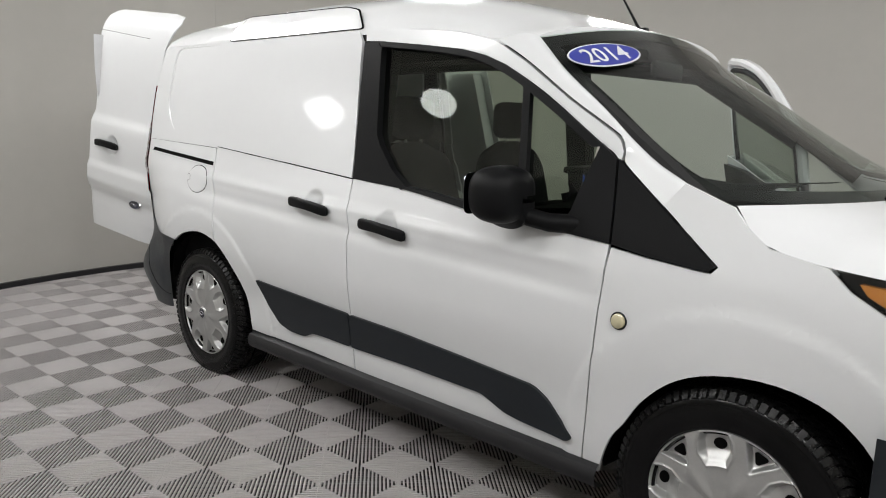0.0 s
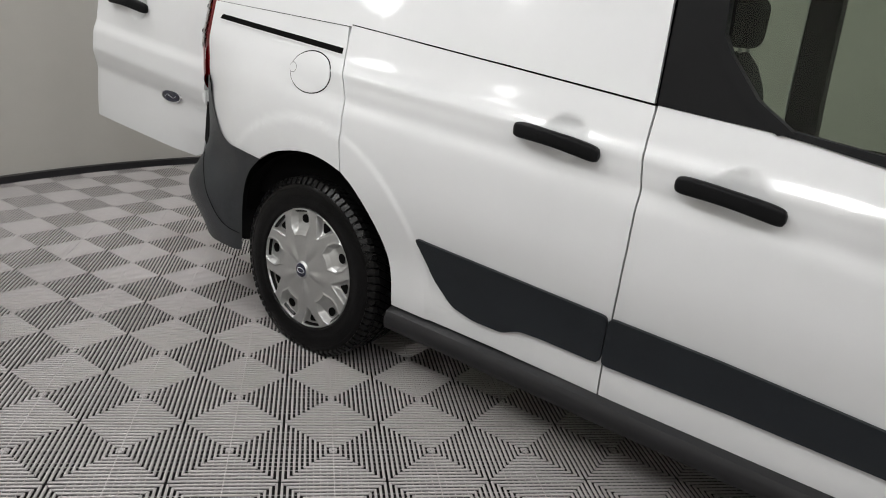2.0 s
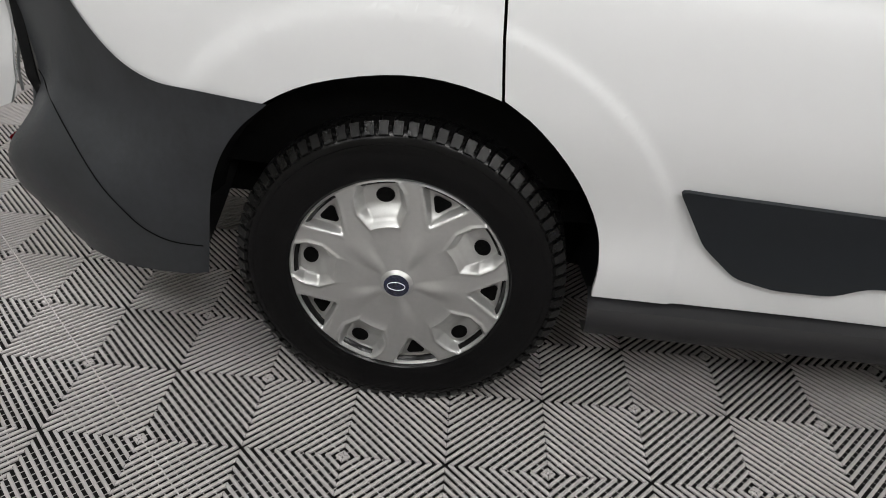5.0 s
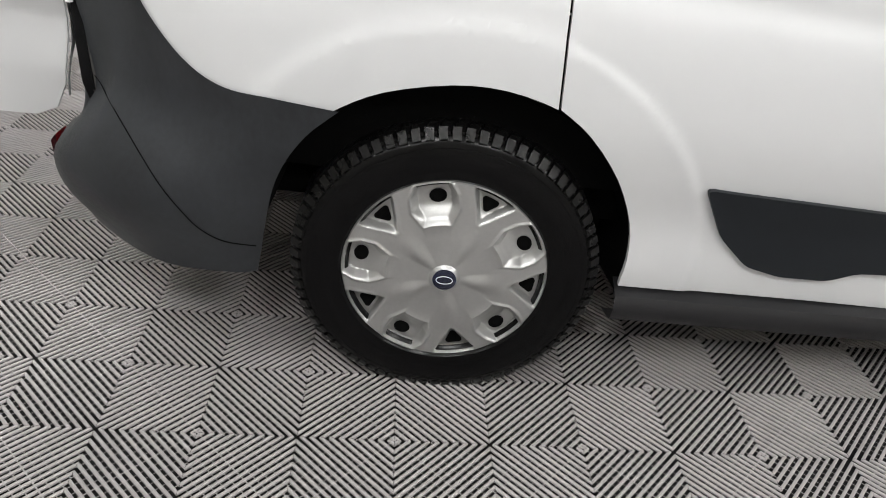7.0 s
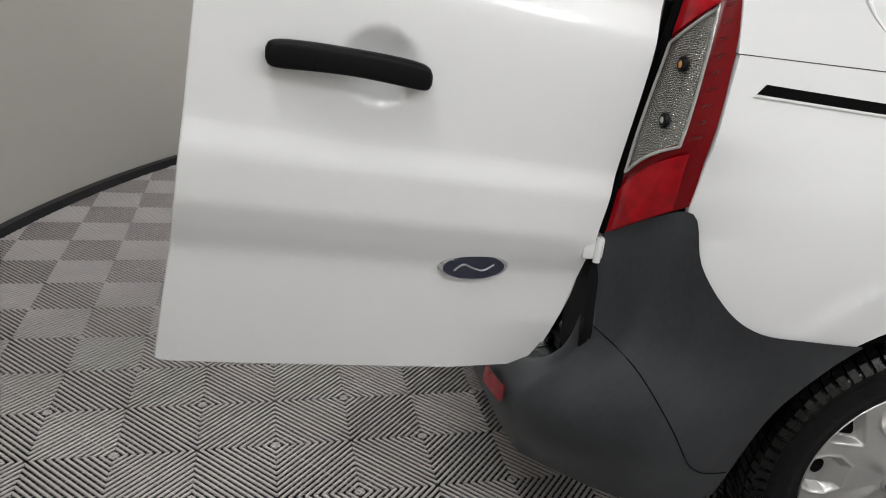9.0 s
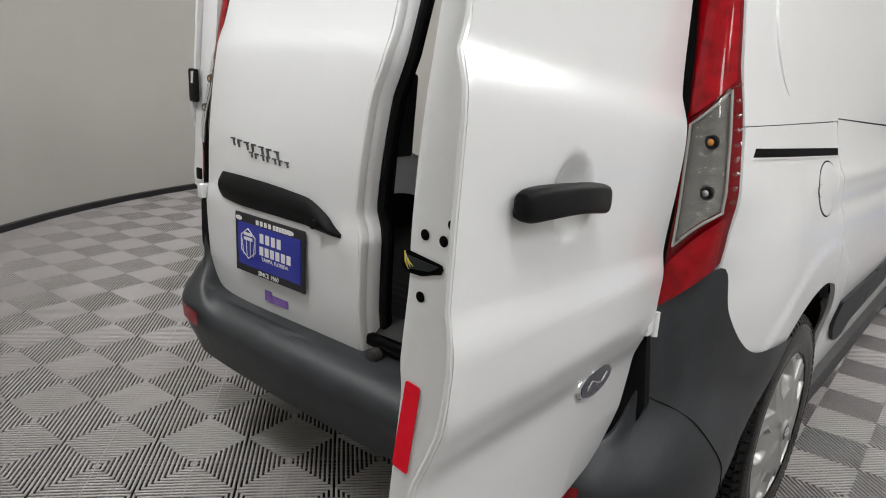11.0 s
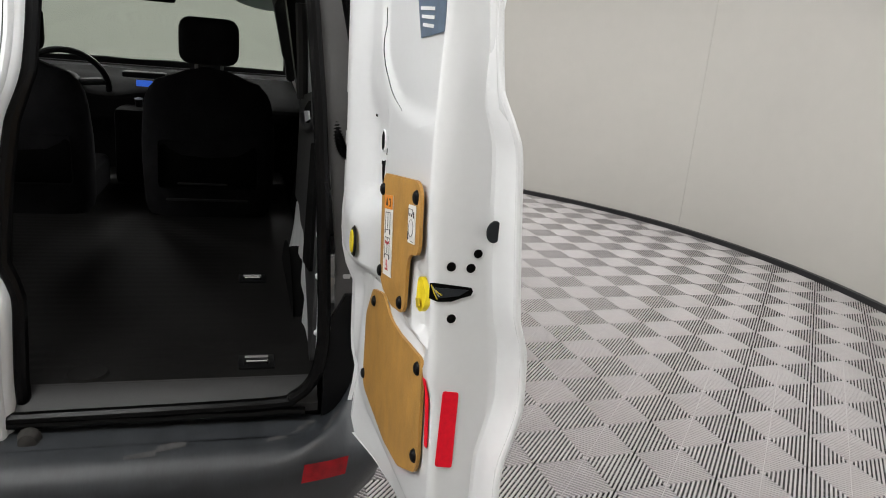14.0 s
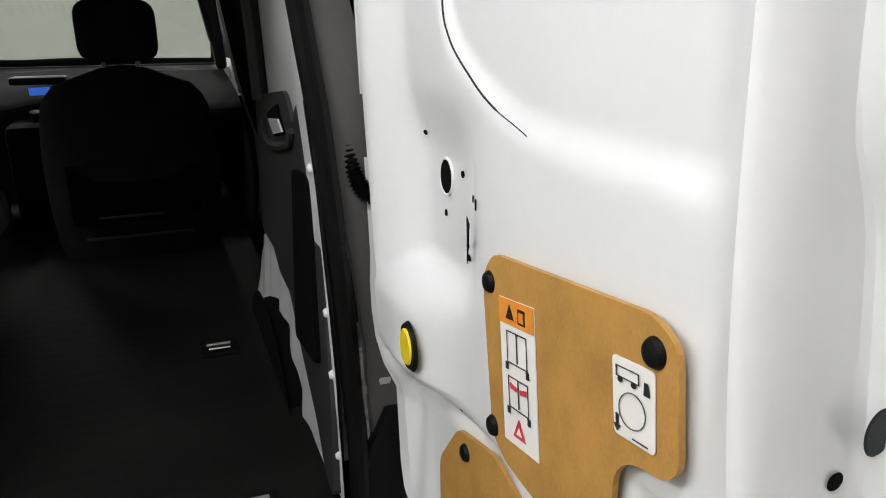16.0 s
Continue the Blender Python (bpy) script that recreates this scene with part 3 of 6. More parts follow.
    # fixed triangle, fender, A pillar, sill
    part("pillar_triangle", sheet([(2.269, 1.205), (2.30, 1.178), (2.585, .952), (2.568, .938), (2.40, .955), (2.290, .972)], side(-1, 0.008), 0.02, 0.08), M_BLACK, van, "black triangular trim at the pillar's foot")
    fender = shift(F_SEAM[1:][::-1], GAP) + [(2.287, .962), (2.40, .948), (2.575, .932), (2.592, .952), (2.420, 1.090), (2.470, 1.152), (2.56, 1.118), (2.603, 1.102), (2.64, 1.06), (2.701, 1.012), (2.836, .983), (2.885, .936), (2.968, .887), (3.10, .86), (3.12, .62), (3.02, .56), (2.99, .52)] \
        + FRONT_ARCH[::-1][1:]
    part("front_fender", sheet(fender, side(-1), 0.012, 0.018), M_PAINT, van, "white front fender")
    windscreen_pillar(van, -1)
    sill = grid(lambda u, v: (.37 + 1.90 * u, -(hermite(v, [0, .2, .5, .8, 1], [.80, .848, .858, .848, .78])), .302 - .100 * v), 24, 10)
    part("sill", sill, M_SILL, van, "black plastic sill moulding")
    b = lathe([(0.001, 0.012), (0.014, 0.011), (0.021, 0.006), (0.022, 0.0)], 24, "y")
    bmesh.ops.scale(b, vec=(1, -1, 1), verts=b.verts)
    bmesh.ops.recalc_face_normals(b, faces=b.faces)
    r = part("side_marker", b, surface("marker_lens", (0.55, 0.50, 0.33), 0.15, vary=0.1, coat=1), van, "round pale side marker lamp")
    ring = part("marker_ring", lathe([(0.020, 0.0), (0.024, -0.004), (0.026, 0.0), (0.024, 0.002)], 28, "y"), M_CLAD, van)
    ring.location = (2.337, -half_width(2.312, .765) - 0.001, .765)
    r.location = (2.337, -half_width(2.312, .765) - 0.002, .765)
    # fuel flap
    c = [(-.018 + .092 * math.cos(a), .985 + .064 * math.sin(a)) for a in (2 * math.pi * k / 40 for k in range(40))]
    c2 = [(-.018 + .0955 * math.cos(a), .985 + .0675 * math.sin(a)) for a in (2 * math.pi * k / 40 for k in range(40))]
    part("fuel_flap_gap", sheet(c2, side(-1, 0.0006), 0.004, 0.05), M_DARK, van)
    part("fuel_flap", sheet(c, side(-1, 0.0022), 0.004, 0.05), M_PAINT, van, "round white fuel flap")
    c = lambda r: [(-.1 + r * math.cos(a), .990 + r * math.sin(a)) for a in (2 * math.pi * k / 20 for k in range(20))]
    part("flap_notch_gap", sheet(c(.0165), side(-1, 0.0026), 0.004, 0.05), M_PILLAR, van)
    part("flap_notch", sheet(c(.0150), side(-1, 0.0034), 0.004, 0.05), M_PAINT, van)
    wheel_arch(van, 0, -1)
    wheel_arch(van, WHEELBASE, -1)


def mirror(parent, sign):
    """The door mirror: a rounded black shell on a short arm, with its glass facing back."""
    x0, z0, y0 = 1.955, 1.087, sign * 0.965
    def shell(u, v):
        a, b = 2 * math.pi * u, -math.pi / 2 + math.pi * v
        c, s = math.cos(a), math.sin(a)
        e = lambda t, p: math.copysign(abs(t) ** p, t)
        return (x0 + 0.085 * math.sin(b) * (1.0 if b < 0 else 0.9) , y0 + 0.102 * e(math.cos(b), 0.45) * e(c, 0.75), z0 + 0.086 * e(math.cos(b), 0.45) * e(s, 0.7) - (0.02 if s < 0 else 0) * (1 if sign * c < 0 else 0))
    m = part("mirror", grid(shell, 36, 18), M_BLACK, parent, "black door mirror")
    face = rounded([(-.082, -.062), (.082, -.062), (.082, .062), (-.082, .062)], .03, 5)
    p = sheet(face, lambda a, c, t: (x0 - .0865 + t, y0 + a, z0 + c), .002, .2)
    part("mirror_glass", p, surface("mirror_glass", (0.22, 0.24, 0.25), 0.02, metal=1, vary=0.0, rough_vary=0.0), parent, "mirror glass", smooth=False)
    part("mirror_arm", tube([(2.16, sign * 0.85, 1.01), (2.08, sign * 0.89, 1.01), (1.99, sign * 0.93, 1.03)], [0.03, 0.028, 0.028], 12), M_BLACK, parent)


def step01(t):
    t = max(0.0, min(1.0, t))
    return t * t * (3 - 2 * t)


def roof_z0(x):
    return hermite(x, [p[0] for p in DITCH], [p[1] for p in DITCH])


def roof_top(x):
    return hermite(x, [-.53, -.45, -.2, .5, 1.0, 1.4, 1.7, 1.88, 1.95], [1.755, 1.782, 1.80, 1.825, 1.815, 1.775, 1.708, 1.655, 1.637])


# the windscreen's right edge from the top down
EDGE_V = [0, .18, .40, .60, .76, .90, 1.0]
EDGE_X = [1.880, 2.000, 2.150, 2.281, 2.380, 2.455, 2.535]
EDGE_Y = [.716, .735, .754, .769, .778, .781, .779]
EDGE_Z = [1.567, 1.462, 1.353, 1.251, 1.186, 1.149, 1.113]


def shield_edge(v):
    return Vector((hermite(v, EDGE_V, EDGE_X), -hermite(v, EDGE_V, EDGE_Y), hermite(v, EDGE_V, EDGE_Z)))


def windscreen_pillar(van, sign):
    seam = smooth([(1.752, 1.560), (1.889, 1.489), (2.073, 1.375), (2.177, 1.318), (2.240, 1.283), (2.266, 1.264), (2.281, 1.231), (2.285, 1.200), (2.305, 1.179), (2.421, 1.088)], 6)

    def at(u, v):
        k = u * (len(seam) - 1)
        i = min(len(seam) - 2, int(k))
        c = seam[i] + (seam[i + 1] - seam[i]) * (k - i)
        a = Vector((c[0], -half_width(c[0], c[1]), c[1]))
        b = shield_edge(u * .935) + Vector((0, 0, .001))
        p = a + (b - a) * v + Vector((0.25, -.65, .55)) * 0.030 * math.sin(math.pi * v) ** 0.8 * (0.3 + 0.7 * v)
        return (p.x, -sign * p.y if sign > 0 else p.y, p.z)
    part("windscreen_pillar", grid(at, 60, 10), M_PAINT, van, "white windscreen pillar")


def van_roof(van):
    def f(u, v, d=0.0):
        s = 2 * v - 1
        k = abs(s)
        x = -.525 + u * 2.405
        if x < 1.754:
            z0 = roof_z0(x)
            y0 = half_width(x, z0) - 0.004
        else:
            t = (x - 1.754) / (1.88 - 1.754)
            z0 = 1.560 + .009 * t
            y0 = hermite(t, [0, .5, 1], [.765, .752, .716])
        bow = .065 * step01((x - 1.5) / .38) * (1 - s * s)
        zc = roof_top(x + bow)
        round_k = 3.4 - 1.2 * step01((x - 1.5) / .38)
        return (x + bow, y0 * math.copysign(1 - (1 - k) ** 1.12, s) if k else 0, z0 + (zc - z0) * (1 - k ** round_k) ** (0.75 + .2 * step01((x - 1.5) / .38)) - d)
    part("roof", grid(lambda u, v: f(u, v), 44, 40, lambda u, v: f(u, v, 0.02)), M_PAINT, van, "white painted roof")
    part("headliner", grid(lambda u, v: f(u, v, 0.035), 20, 20), M_LINING, van, "dark grey headliner")
    a = new("antenna")
    a.parent = van
    part("antenna_foot", box((0.06, 0.028, 0.03), (1.845, 0, 1.655), 0.008), M_BLACK, a)
    part("antenna_rod", tube([(1.84, 0, 1.66), (1.80, 0, 1.72), (1.60, 0, 2.02)], [0.007, 0.005, 0.0025], 8), M_BLACK, a)
    tagged(a, "thin black roof antenna")


def shield_point(u, v):
    """u across from the right to the left, v from the top down."""
    s = 2 * u - 1
    e = shield_edge(max(0, min(1, v)))
    bow = (.065 + .30 * max(0, v) ** 1.2) * (1 - abs(s) ** 2.2)
    return Vector((e.x + bow, -e.y * s, e.z + (.072 * (1 - v) - .022 * v + .03 * math.sin(math.pi * max(0, min(1, v)))) * (1 - s * s)))


def van_front(van):
    g = part("windscreen", grid(shield_point, 24, 14), M_SHIELD, van, "tinted windscreen")
    g.visible_shadow = False
    up = Vector((0.5, 0, 0.8)) * 0.003
    b = bmesh.new()
    merge(b, grid(lambda u, v: shield_point(u, 0.06 * v) - up, 24, 2))
    merge(b, grid(lambda u, v: shield_point(u, 0.93 + 0.07 * v) - up, 24, 2))
    for e in (0, 1):
        merge(b, grid(lambda u, v: shield_point(e + (0.035 * u if e == 0 else -0.035 * u), v) - up, 2, 14))
    part("windscreen_border", b, M_BLACK, van, "black printed windscreen border")
    st = new("year_sticker")
    st.parent = van
    tagged(st, "blue oval windscreen sticker reading 2014")
    # sticker frame: origin on the glass, axes across and up
    su, sv = 0.120, 0.152
    ax = (shield_point(su + .05, sv) - shield_point(su - .05, sv)).normalized()
    dn = (shield_point(su, sv + .03) - shield_point(su, sv - .03)).normalized()
    nn = ax.cross(-dn).normalized()
    if nn.z < 0:
        nn = -nn
    ay = nn.cross(ax)
    o = shield_point(su, sv) + nn * 0.012
    frame_m = Matrix((( ax.x, ay.x, nn.x, o.x), (ax.y, ay.y, nn.y, o.y), (ax.z, ay.z, nn.z, o.z), (0, 0, 0, 1)))
    for nm, sx, sy, h, mt in (("sticker_rim", 0.163, 0.062, 0.0, M_WHITEINK), ("sticker_face", 0.156, 0.0555, 0.0015, M_BLUE)):
        bm = bmesh.new()
        bmesh.ops.create_circle(bm, cap_ends=True, radius=1, segments=48)
        bmesh.ops.transform(bm, matrix=frame_m @ Matrix.Translation((0, 0, h)) @ Matrix.Diagonal((sx, sy, 1, 1)), verts=bm.verts)
        part(nm, bm, mt, st, smooth=False)
    text_part("sticker_text", "2014", 0.102, frame_m @ Matrix.Translation((0, -0.0355, 0.003)), M_WHITEINK, st, bold=1.15)

    hx = lambda u: hermite(u, [0, .05, .13, .25, .5, 1], [2.598, 2.64, 2.701, 2.836, 3.00, 3.25])
    hz = lambda u: hermite(u, [0, .05, .13, .25, .5, 1], [1.104, 1.062, 1.014, .985, .965, .90])

    def hood(u, v):
        s = 2 * v - 1
        x, z = hx(u), hz(u)
        w = half_width(x, z) - .002 if u > .02 else .80
        k = abs(s)
        bow = (.275 - .05 * u) * (1 - k ** 2.2)
        crown = hermite(u, [0, .05, .13, .3, .6, 1], [.004, .035, .066, .078, .065, .0])
        return (x + bow, w * s, z + crown * (1 - k ** 5))
    part("bonnet", grid(hood, 18, 24), M_PAINT, van, "white bonnet")
    part("cowl", grid(lambda u, v: shield_point(u, 1.0) + Vector((-0.03 + 0.05 * v, 0, -0.012 * v - 0.004)), 24, 2), M_BLACK, van)
    for s0, y1 in ((-0.35, 0.25), (0.1, 0.6)):
        tip, foot = shield_point(0.5 + y1 / 1.6, 0.96) + up * 3, shield_point(0.5 + s0 / 1.6, 0.99) + up * 6
        part("wiper", tube([foot, (foot + tip) / 2 + up * 4, tip], [0.009, 0.007, 0.004], 8), M_BLACK, van, "black wiper blade")
    # head lamp with amber side, front bumper corner
    hl = [(2.842, .978), (3.0, .968), (3.25, .94), (3.30, .86), (3.10, .865), (2.975, .885), (2.89, .934)]
    h = part("headlamp", sheet(hl, side(-1, -0.004), 0.05, 0.05), M_LENS, van, "clear headlamp")
    part("amber_lens", sheet([(2.90, .955), (3.0, .945), (3.08, .90), (2.985, .895), (2.92, .93)], side(-1, -0.008), 0.02, 0.05), M_AMBER, h)
    part("lamp_back", sheet(hl, side(-1, -0.03), 0.02, 0.05), M_BLACK, h)
    def bump(u, v):
        a = radians(180 * u)
        c, s = math.cos(a), math.sin(a)
        return (2.98 + 0.60 * abs(s) ** 0.7, -0.86 * math.copysign(abs(c) ** 0.5, c), 0.22 + 0.40 * v)
    part("front_bumper", grid(bump, 32, 6), M_CLAD, van, "dark grey front bumper")
    def nose(u, v):
        a = radians(180 * u)
        c, s = math.cos(a), math.sin(a)
        return (3.05 + 0.47 * abs(s) ** 0.7, -0.83 * math.copysign(abs(c) ** 0.5, c), 0.60 + 0.30 * v)
    part("nose_panel", grid(nose, 32, 4), M_PAINT, van)
    part("front_closure", box((0.02, 1.5, 0.75), (2.42, 0, 0.62)), M_DARK, van)


def text_part(name, text, size, m, mat, parent, bold=1.0, depth=0.0006):
    cu = bpy.data.curves.new(name, "FONT")
    cu.body, cu.size, cu.align_x, cu.extrude, cu.space_character = text, size, "CENTER", depth, 1.0
    cu.offset = 0.004 * size * (bold > 1)
    tmp = bpy.data.objects.new(name, cu)
    scene.collection.objects.link(tmp)
    me = bpy.data.meshes.new_from_object(tmp.evaluated_get(bpy.context.evaluated_depsgraph_get()))
    bpy.data.objects.remove(tmp)
    me.transform(m)
    me.materials.clear()
    me.materials.append(mat)
    ob = new(name, me)
    ob.parent = parent
    return ob


# ---- wheels ----
def tyre_profile():
    """(radius, along) from the inner side over the tread to the outer side; outwards is -y."""
    return [(0.200, 0.09), (0.215, 0.100), (0.255, 0.108), (0.292, 0.100), (0.310, 0.086), (0.316, 0.06), (0.3175, 0.0), (0.316, -0.06),
            (0.310, -0.086), (0.303, -0.096), (0.292, -0.103), (0.285, -0.1045), (0.283, -0.1035), (0.262, -0.108), (0.240, -0.106), (0.228, -0.1035), (0.224, -0.1045), (0.219, -0.1035),
            (0.214, -0.098), (0.205, -0.092), (0.200, -0.085)]


def tread_blocks():
    """Slanting tread blocks and sipes all round, in one net."""
    bm = bmesh.new()
    n = 76
    def p(r, a, y):
        return (r * math.cos(a), y, r * math.sin(a))
    def r_at(y):
        return 0.3165 - 0.0065 * (abs(y) / 0.086) ** 6
    for k in range(n):
        a0 = 2 * math.pi * k / n
        for sgn in (-1, 1):
            for y0, y1, sl, wd in ((0.006, 0.033, 0.10, 0.80), (0.0375, 0.064, 0.085, 0.80), (0.0685, 0.092, 0.03, 0.78)):
                da = 2 * math.pi / n * wd
                off = a0 + (0.5 * math.pi / n if sgn > 0 else 0)
                pts = []
                for y, sh in ((y0, y0 * 1.9), (y1, y1 * 1.9 if y1 < 0.07 else 0.07 * 1.9 + 0.01)):
                    for e in (0, 1):
                        pts.append((off + sh + e * da, sgn * y))
                q = [pts[0], pts[1], pts[3], pts[2]]
                top = [bm.verts.new(p(r_at(y) + 0.0068, a, y)) for a, y in q]
                bot = [bm.verts.new(p(r_at(y) - 0.002, a, y)) for a, y in q]
                bm.faces.new(top)
                for i in range(4):
                    bm.faces.new((top[i], top[(i + 1) % 4], bot[(i + 1) % 4], bot[i]))
        # shoulder lugs
        da = 2 * math.pi / n * 0.66
        for sgn in (-1, 1):
            a1 = a0 + 0.16 + (0.5 * math.pi / n if sgn > 0 else 0)
            q = [(a1, 0.3175, 0.086), (a1 + da, 0.3175, 0.086), (a1 + da, 0.298, 0.1015), (a1, 0.298, 0.1015)]
            top = [bm.verts.new(p(r + 0.004, a, sgn * (y + 0.002))) for a, r, y in q]
            bot = [bm.verts.new(p(r - 0.004, a, sgn * (y - 0.004))) for a, r, y in q]
            bm.faces.new(top)
            for i in range(4):
                bm.faces.new((top[i], top[(i + 1) % 4], bot[(i + 1) % 4], bot[i]))
    bmesh.ops.recalc_face_normals(bm, faces=bm.faces)
    return bm


def cover_mesh():
    """Wheel cover: a shallow dish with ten bevelled windows round the rim, every second one framed, and raised spokes to the hub."""
    R, N = 0.205, 440
    radii = [0.0, 0.012, 0.024, 0.030, 0.034, 0.046, 0.06, 0.075, 0.09, 0.105] + [0.113 + 0.0026 * k for k in range(34)] + [0.2015, 0.2035, R, 0.2065]
    win = []
    for i in range(10):
        a = math.pi / 2 + radians(12) + i * 2 * math.pi / 10
        win.append((a, i % 2 == 0))

    def window(a, r):
        """How deep in a window (0 outside, 1 on its floor), how near its raised rim, and whether it is the hole."""
        deep, hole, lip = 0.0, False, 0.0
        for c, big in win:
            d = math.atan2(math.sin(a - c), math.cos(a - c))
            u = r * d
            if big:
                w = 0.042 - 0.55 * max(0, 0.150 - r) - 0.45 * max(0, r - .178)
                r0, r1 = 0.119, 0.1985
            else:
                w = 0.042 * max(0, min(1, (r - 0.128) / 0.065)) + 0.001
                r0, r1 = 0.131, 0.198
            e = min(w - abs(u), r - r0, r1 - r)
            lip = max(lip, math.exp(-((e + .004) / .003) ** 2) * (1.1 if big else .3))
            if e > 0:
                deep = max(deep, min(1, e / (0.010 if big else .007)))
                if big and e > .0105 and r > .150 and abs(u) < .019:
                    hole = True
                if not big and e > .008 and r > .160:
                    hole = True
        return deep, hole, lip

    bm = bmesh.new()
    rows = []
    for r in radii:
        base = -0.100 - 0.012 * math.cos(min(1, r / 0.2) * math.pi / 2) if r < 0.2 else -0.100 + (r - 0.2) * 2.2
        if r < 0.03:
            base = -0.119 - 0.002
        elif r < 0.046:
            base = -0.1145
        ring = []
        for k in range(N):
            a = 2 * math.pi * k / N
            deep, hole, lip = window(a, r)
            # five raised ridges between the framed windows
            ph = math.cos(5 * (a - math.pi / 2 - radians(12 + 36)))
            ridge = 0.007 * max(0, ph) ** 2 * max(0, min(1, (r - 0.03) / 0.03)) * max(0, min(1, (0.13 - r) / 0.07))
            y = base - ridge + 0.022 * deep * (0.25 + 0.75 * step01((r - .122) / .036)) - 0.0030 * lip
            ring.append(bm.verts.new((r * math.cos(a), y, r * math.sin(a))))
        rows.append(ring)
    for i in range(len(rows) - 1):
        for k in range(N):
            am, rm = 2 * math.pi * (k + 0.5) / N, (radii[i] + radii[i + 1]) / 2
            if radii[i] == 0:
                continue
            bm.faces.new((rows[i][k], rows[i][(k + 1) % N], rows[i + 1][(k + 1) % N], rows[i + 1][k]))
    bm.faces.new(rows[1][::-1])
    for v in [v for v in bm.verts if not v.link_faces]:
        bm.verts.remove(v)
    bmesh.ops.recalc_face_normals(bm, faces=bm.faces)
    return bm


def oval_badge(parent, m, w, h, name="badge"):
    """A chrome-rimmed dark blue oval with a plain pale wave."""
    b = new(name)
    b.parent = parent
    b.matrix_local = m
    tagged(b, "chrome-rimmed dark blue oval badge")
    for nm, k, z0, z1, mt in (("badge_rim", 1.0, 0.0, 0.005, M_CHROME), ("badge_face", 0.90, 0.003, 0.0058, M_BADGE)):
        bm = bmesh.new()
        bmesh.ops.create_circle(bm, cap_ends=True, radius=1, segments=48)
        g = bmesh.ops.extrude_face_region(bm, geom=bm.faces[:])
        top = [v for v in g["geom"] if isinstance(v, bmesh.types.BMVert)]
        bmesh.ops.translate(bm, vec=(0, 0, 1), verts=top)
        bmesh.ops.scale(bm, vec=(0.94, 0.9, 1), verts=top)
        bmesh.ops.transform(bm, matrix=Matrix.Translation((0, 0, z0)) @ Matrix.Diagonal((w * k, h * k, z1 - z0, 1)), verts=bm.verts)
        bmesh.ops.recalc_face_normals(bm, faces=bm.faces)
        part(nm, bm, mt, b, smooth=False)
    bm = tube([(x * w, y * h, 0.0062) for x, y in (tuple(v) for v in smooth([(-.55, -.20), (-.30, .22), (0, -.06), (.28, -.20), (.55, .18)], 6))], 0.03 * w, 6)
    part("badge_flourish", bm, M_CHROME, b)
    return b


def wheel(van, x, sign, turn=0.0):
    w = new("wheel")
    w.parent = van
    w.location = (x, sign * AXLE_Y, HUB_Z)
    w.rotation_euler = (0, turn, 0 if sign < 0 else math.pi)
    tagged(w, "black tyre with a silver plastic wheel cover")
    part("tyre", lathe(tyre_profile(), 96, "y"), M_TYRE, w, "worn black tyre")
    part("tread", tread_blocks(), M_TREAD, w, smooth=False)
    part("rim", lathe([(0.205, -0.09), (0.198, -0.06), (0.185, -0.02), (0.12, -0.03), (0.02, -0.05), (0.001, -0.05)], 48, "y"), surface("steel_rim", (0.34, 0.32, 0.30), 0.5, metal=0.3, vary=0.35, scale=25), w, "dull steel rim")
    cover = cover_mesh()
    bmesh.ops.scale(cover, vec=(1.06, 1, 1.06), verts=cover.verts)
    wc = part("wheel_cover", cover, M_COVER, w, "silver plastic wheel cover", crease=38)
    for i in range(10):
        c = math.pi / 2 + radians(12) + i * math.pi / 5
        if i % 2 == 0:
            hole = [(.007 + .017 * math.cos(k * math.pi / 8), .166 + .0145 * math.sin(k * math.pi / 8)) for k in range(16)]
        else:
            hole = [(-.003, .152), (.004, .152), (.018, .176), (.014, .182), (-.014, .182), (-.018, .176)]
        hole = [p * 1.06 for p in rounded(hole, .006, 3)]
        part("cover_opening", sheet(hole, lambda u, r, t: (r * math.cos(c) + u * math.sin(c), -.0838 + t, r * math.sin(c) - u * math.cos(c)), .001, .1), M_DARK, wc, smooth=False)
    bm = lathe([(0.001, -0.1228), (0.021, -0.1226), (0.0245, -0.1215), (0.0245, -0.118)], 32, "y")
    part("centre_cap", bm, M_BADGE, w, "dark blue centre cap")
    bm = tube([(0.017 * math.cos(a), -0.1232, 0.009 * math.sin(a)) for a in (2 * math.pi * k / 24 for k in range(25))], 0.0008, 6)
    part("cap_mark", bm, M_WHITEINK, w)


# ---- rear of the van ----
def rear_x(y, z):
    """The closed rear doors' outer face."""
    x = hermite(z, [.40, .48, .62, .77, .84, .95, 1.10, 1.25, 1.30, 1.5, 1.65, 1.76], [-.725, -.740, -.757, -.762, -.752, -.752, -.744, -.731, -.713, -.672, -.625, -.56])
    return x + 0.035 * max(0, (abs(y) - 0.45) / 0.3) ** 2


OUT_Q = [-.43, -.27, -.142, -.072, -.022, .028, .088, .148, .328, .365, .430, .562, .728, .878, .95, 1.0, 1.045]
OUT_W = [.060, .082, .092, .096, .112, .124, .124, .112, .108, .105, .084, .074, .064, .050, .032, .002, -.05]
TILT = radians(6.5)
HX, HY, HZ = -0.735, -0.69, 0.793
EDGE_P = 0.664


def to_pq(u, z):
    return u * math.cos(TILT) + (z - HZ) * math.sin(TILT), -u * math.sin(TILT) + (z - HZ) * math.cos(TILT)


def to_uz(p, q):
    return p * math.cos(TILT) - q * math.sin(TILT), HZ + p * math.sin(TILT) + q * math.cos(TILT)


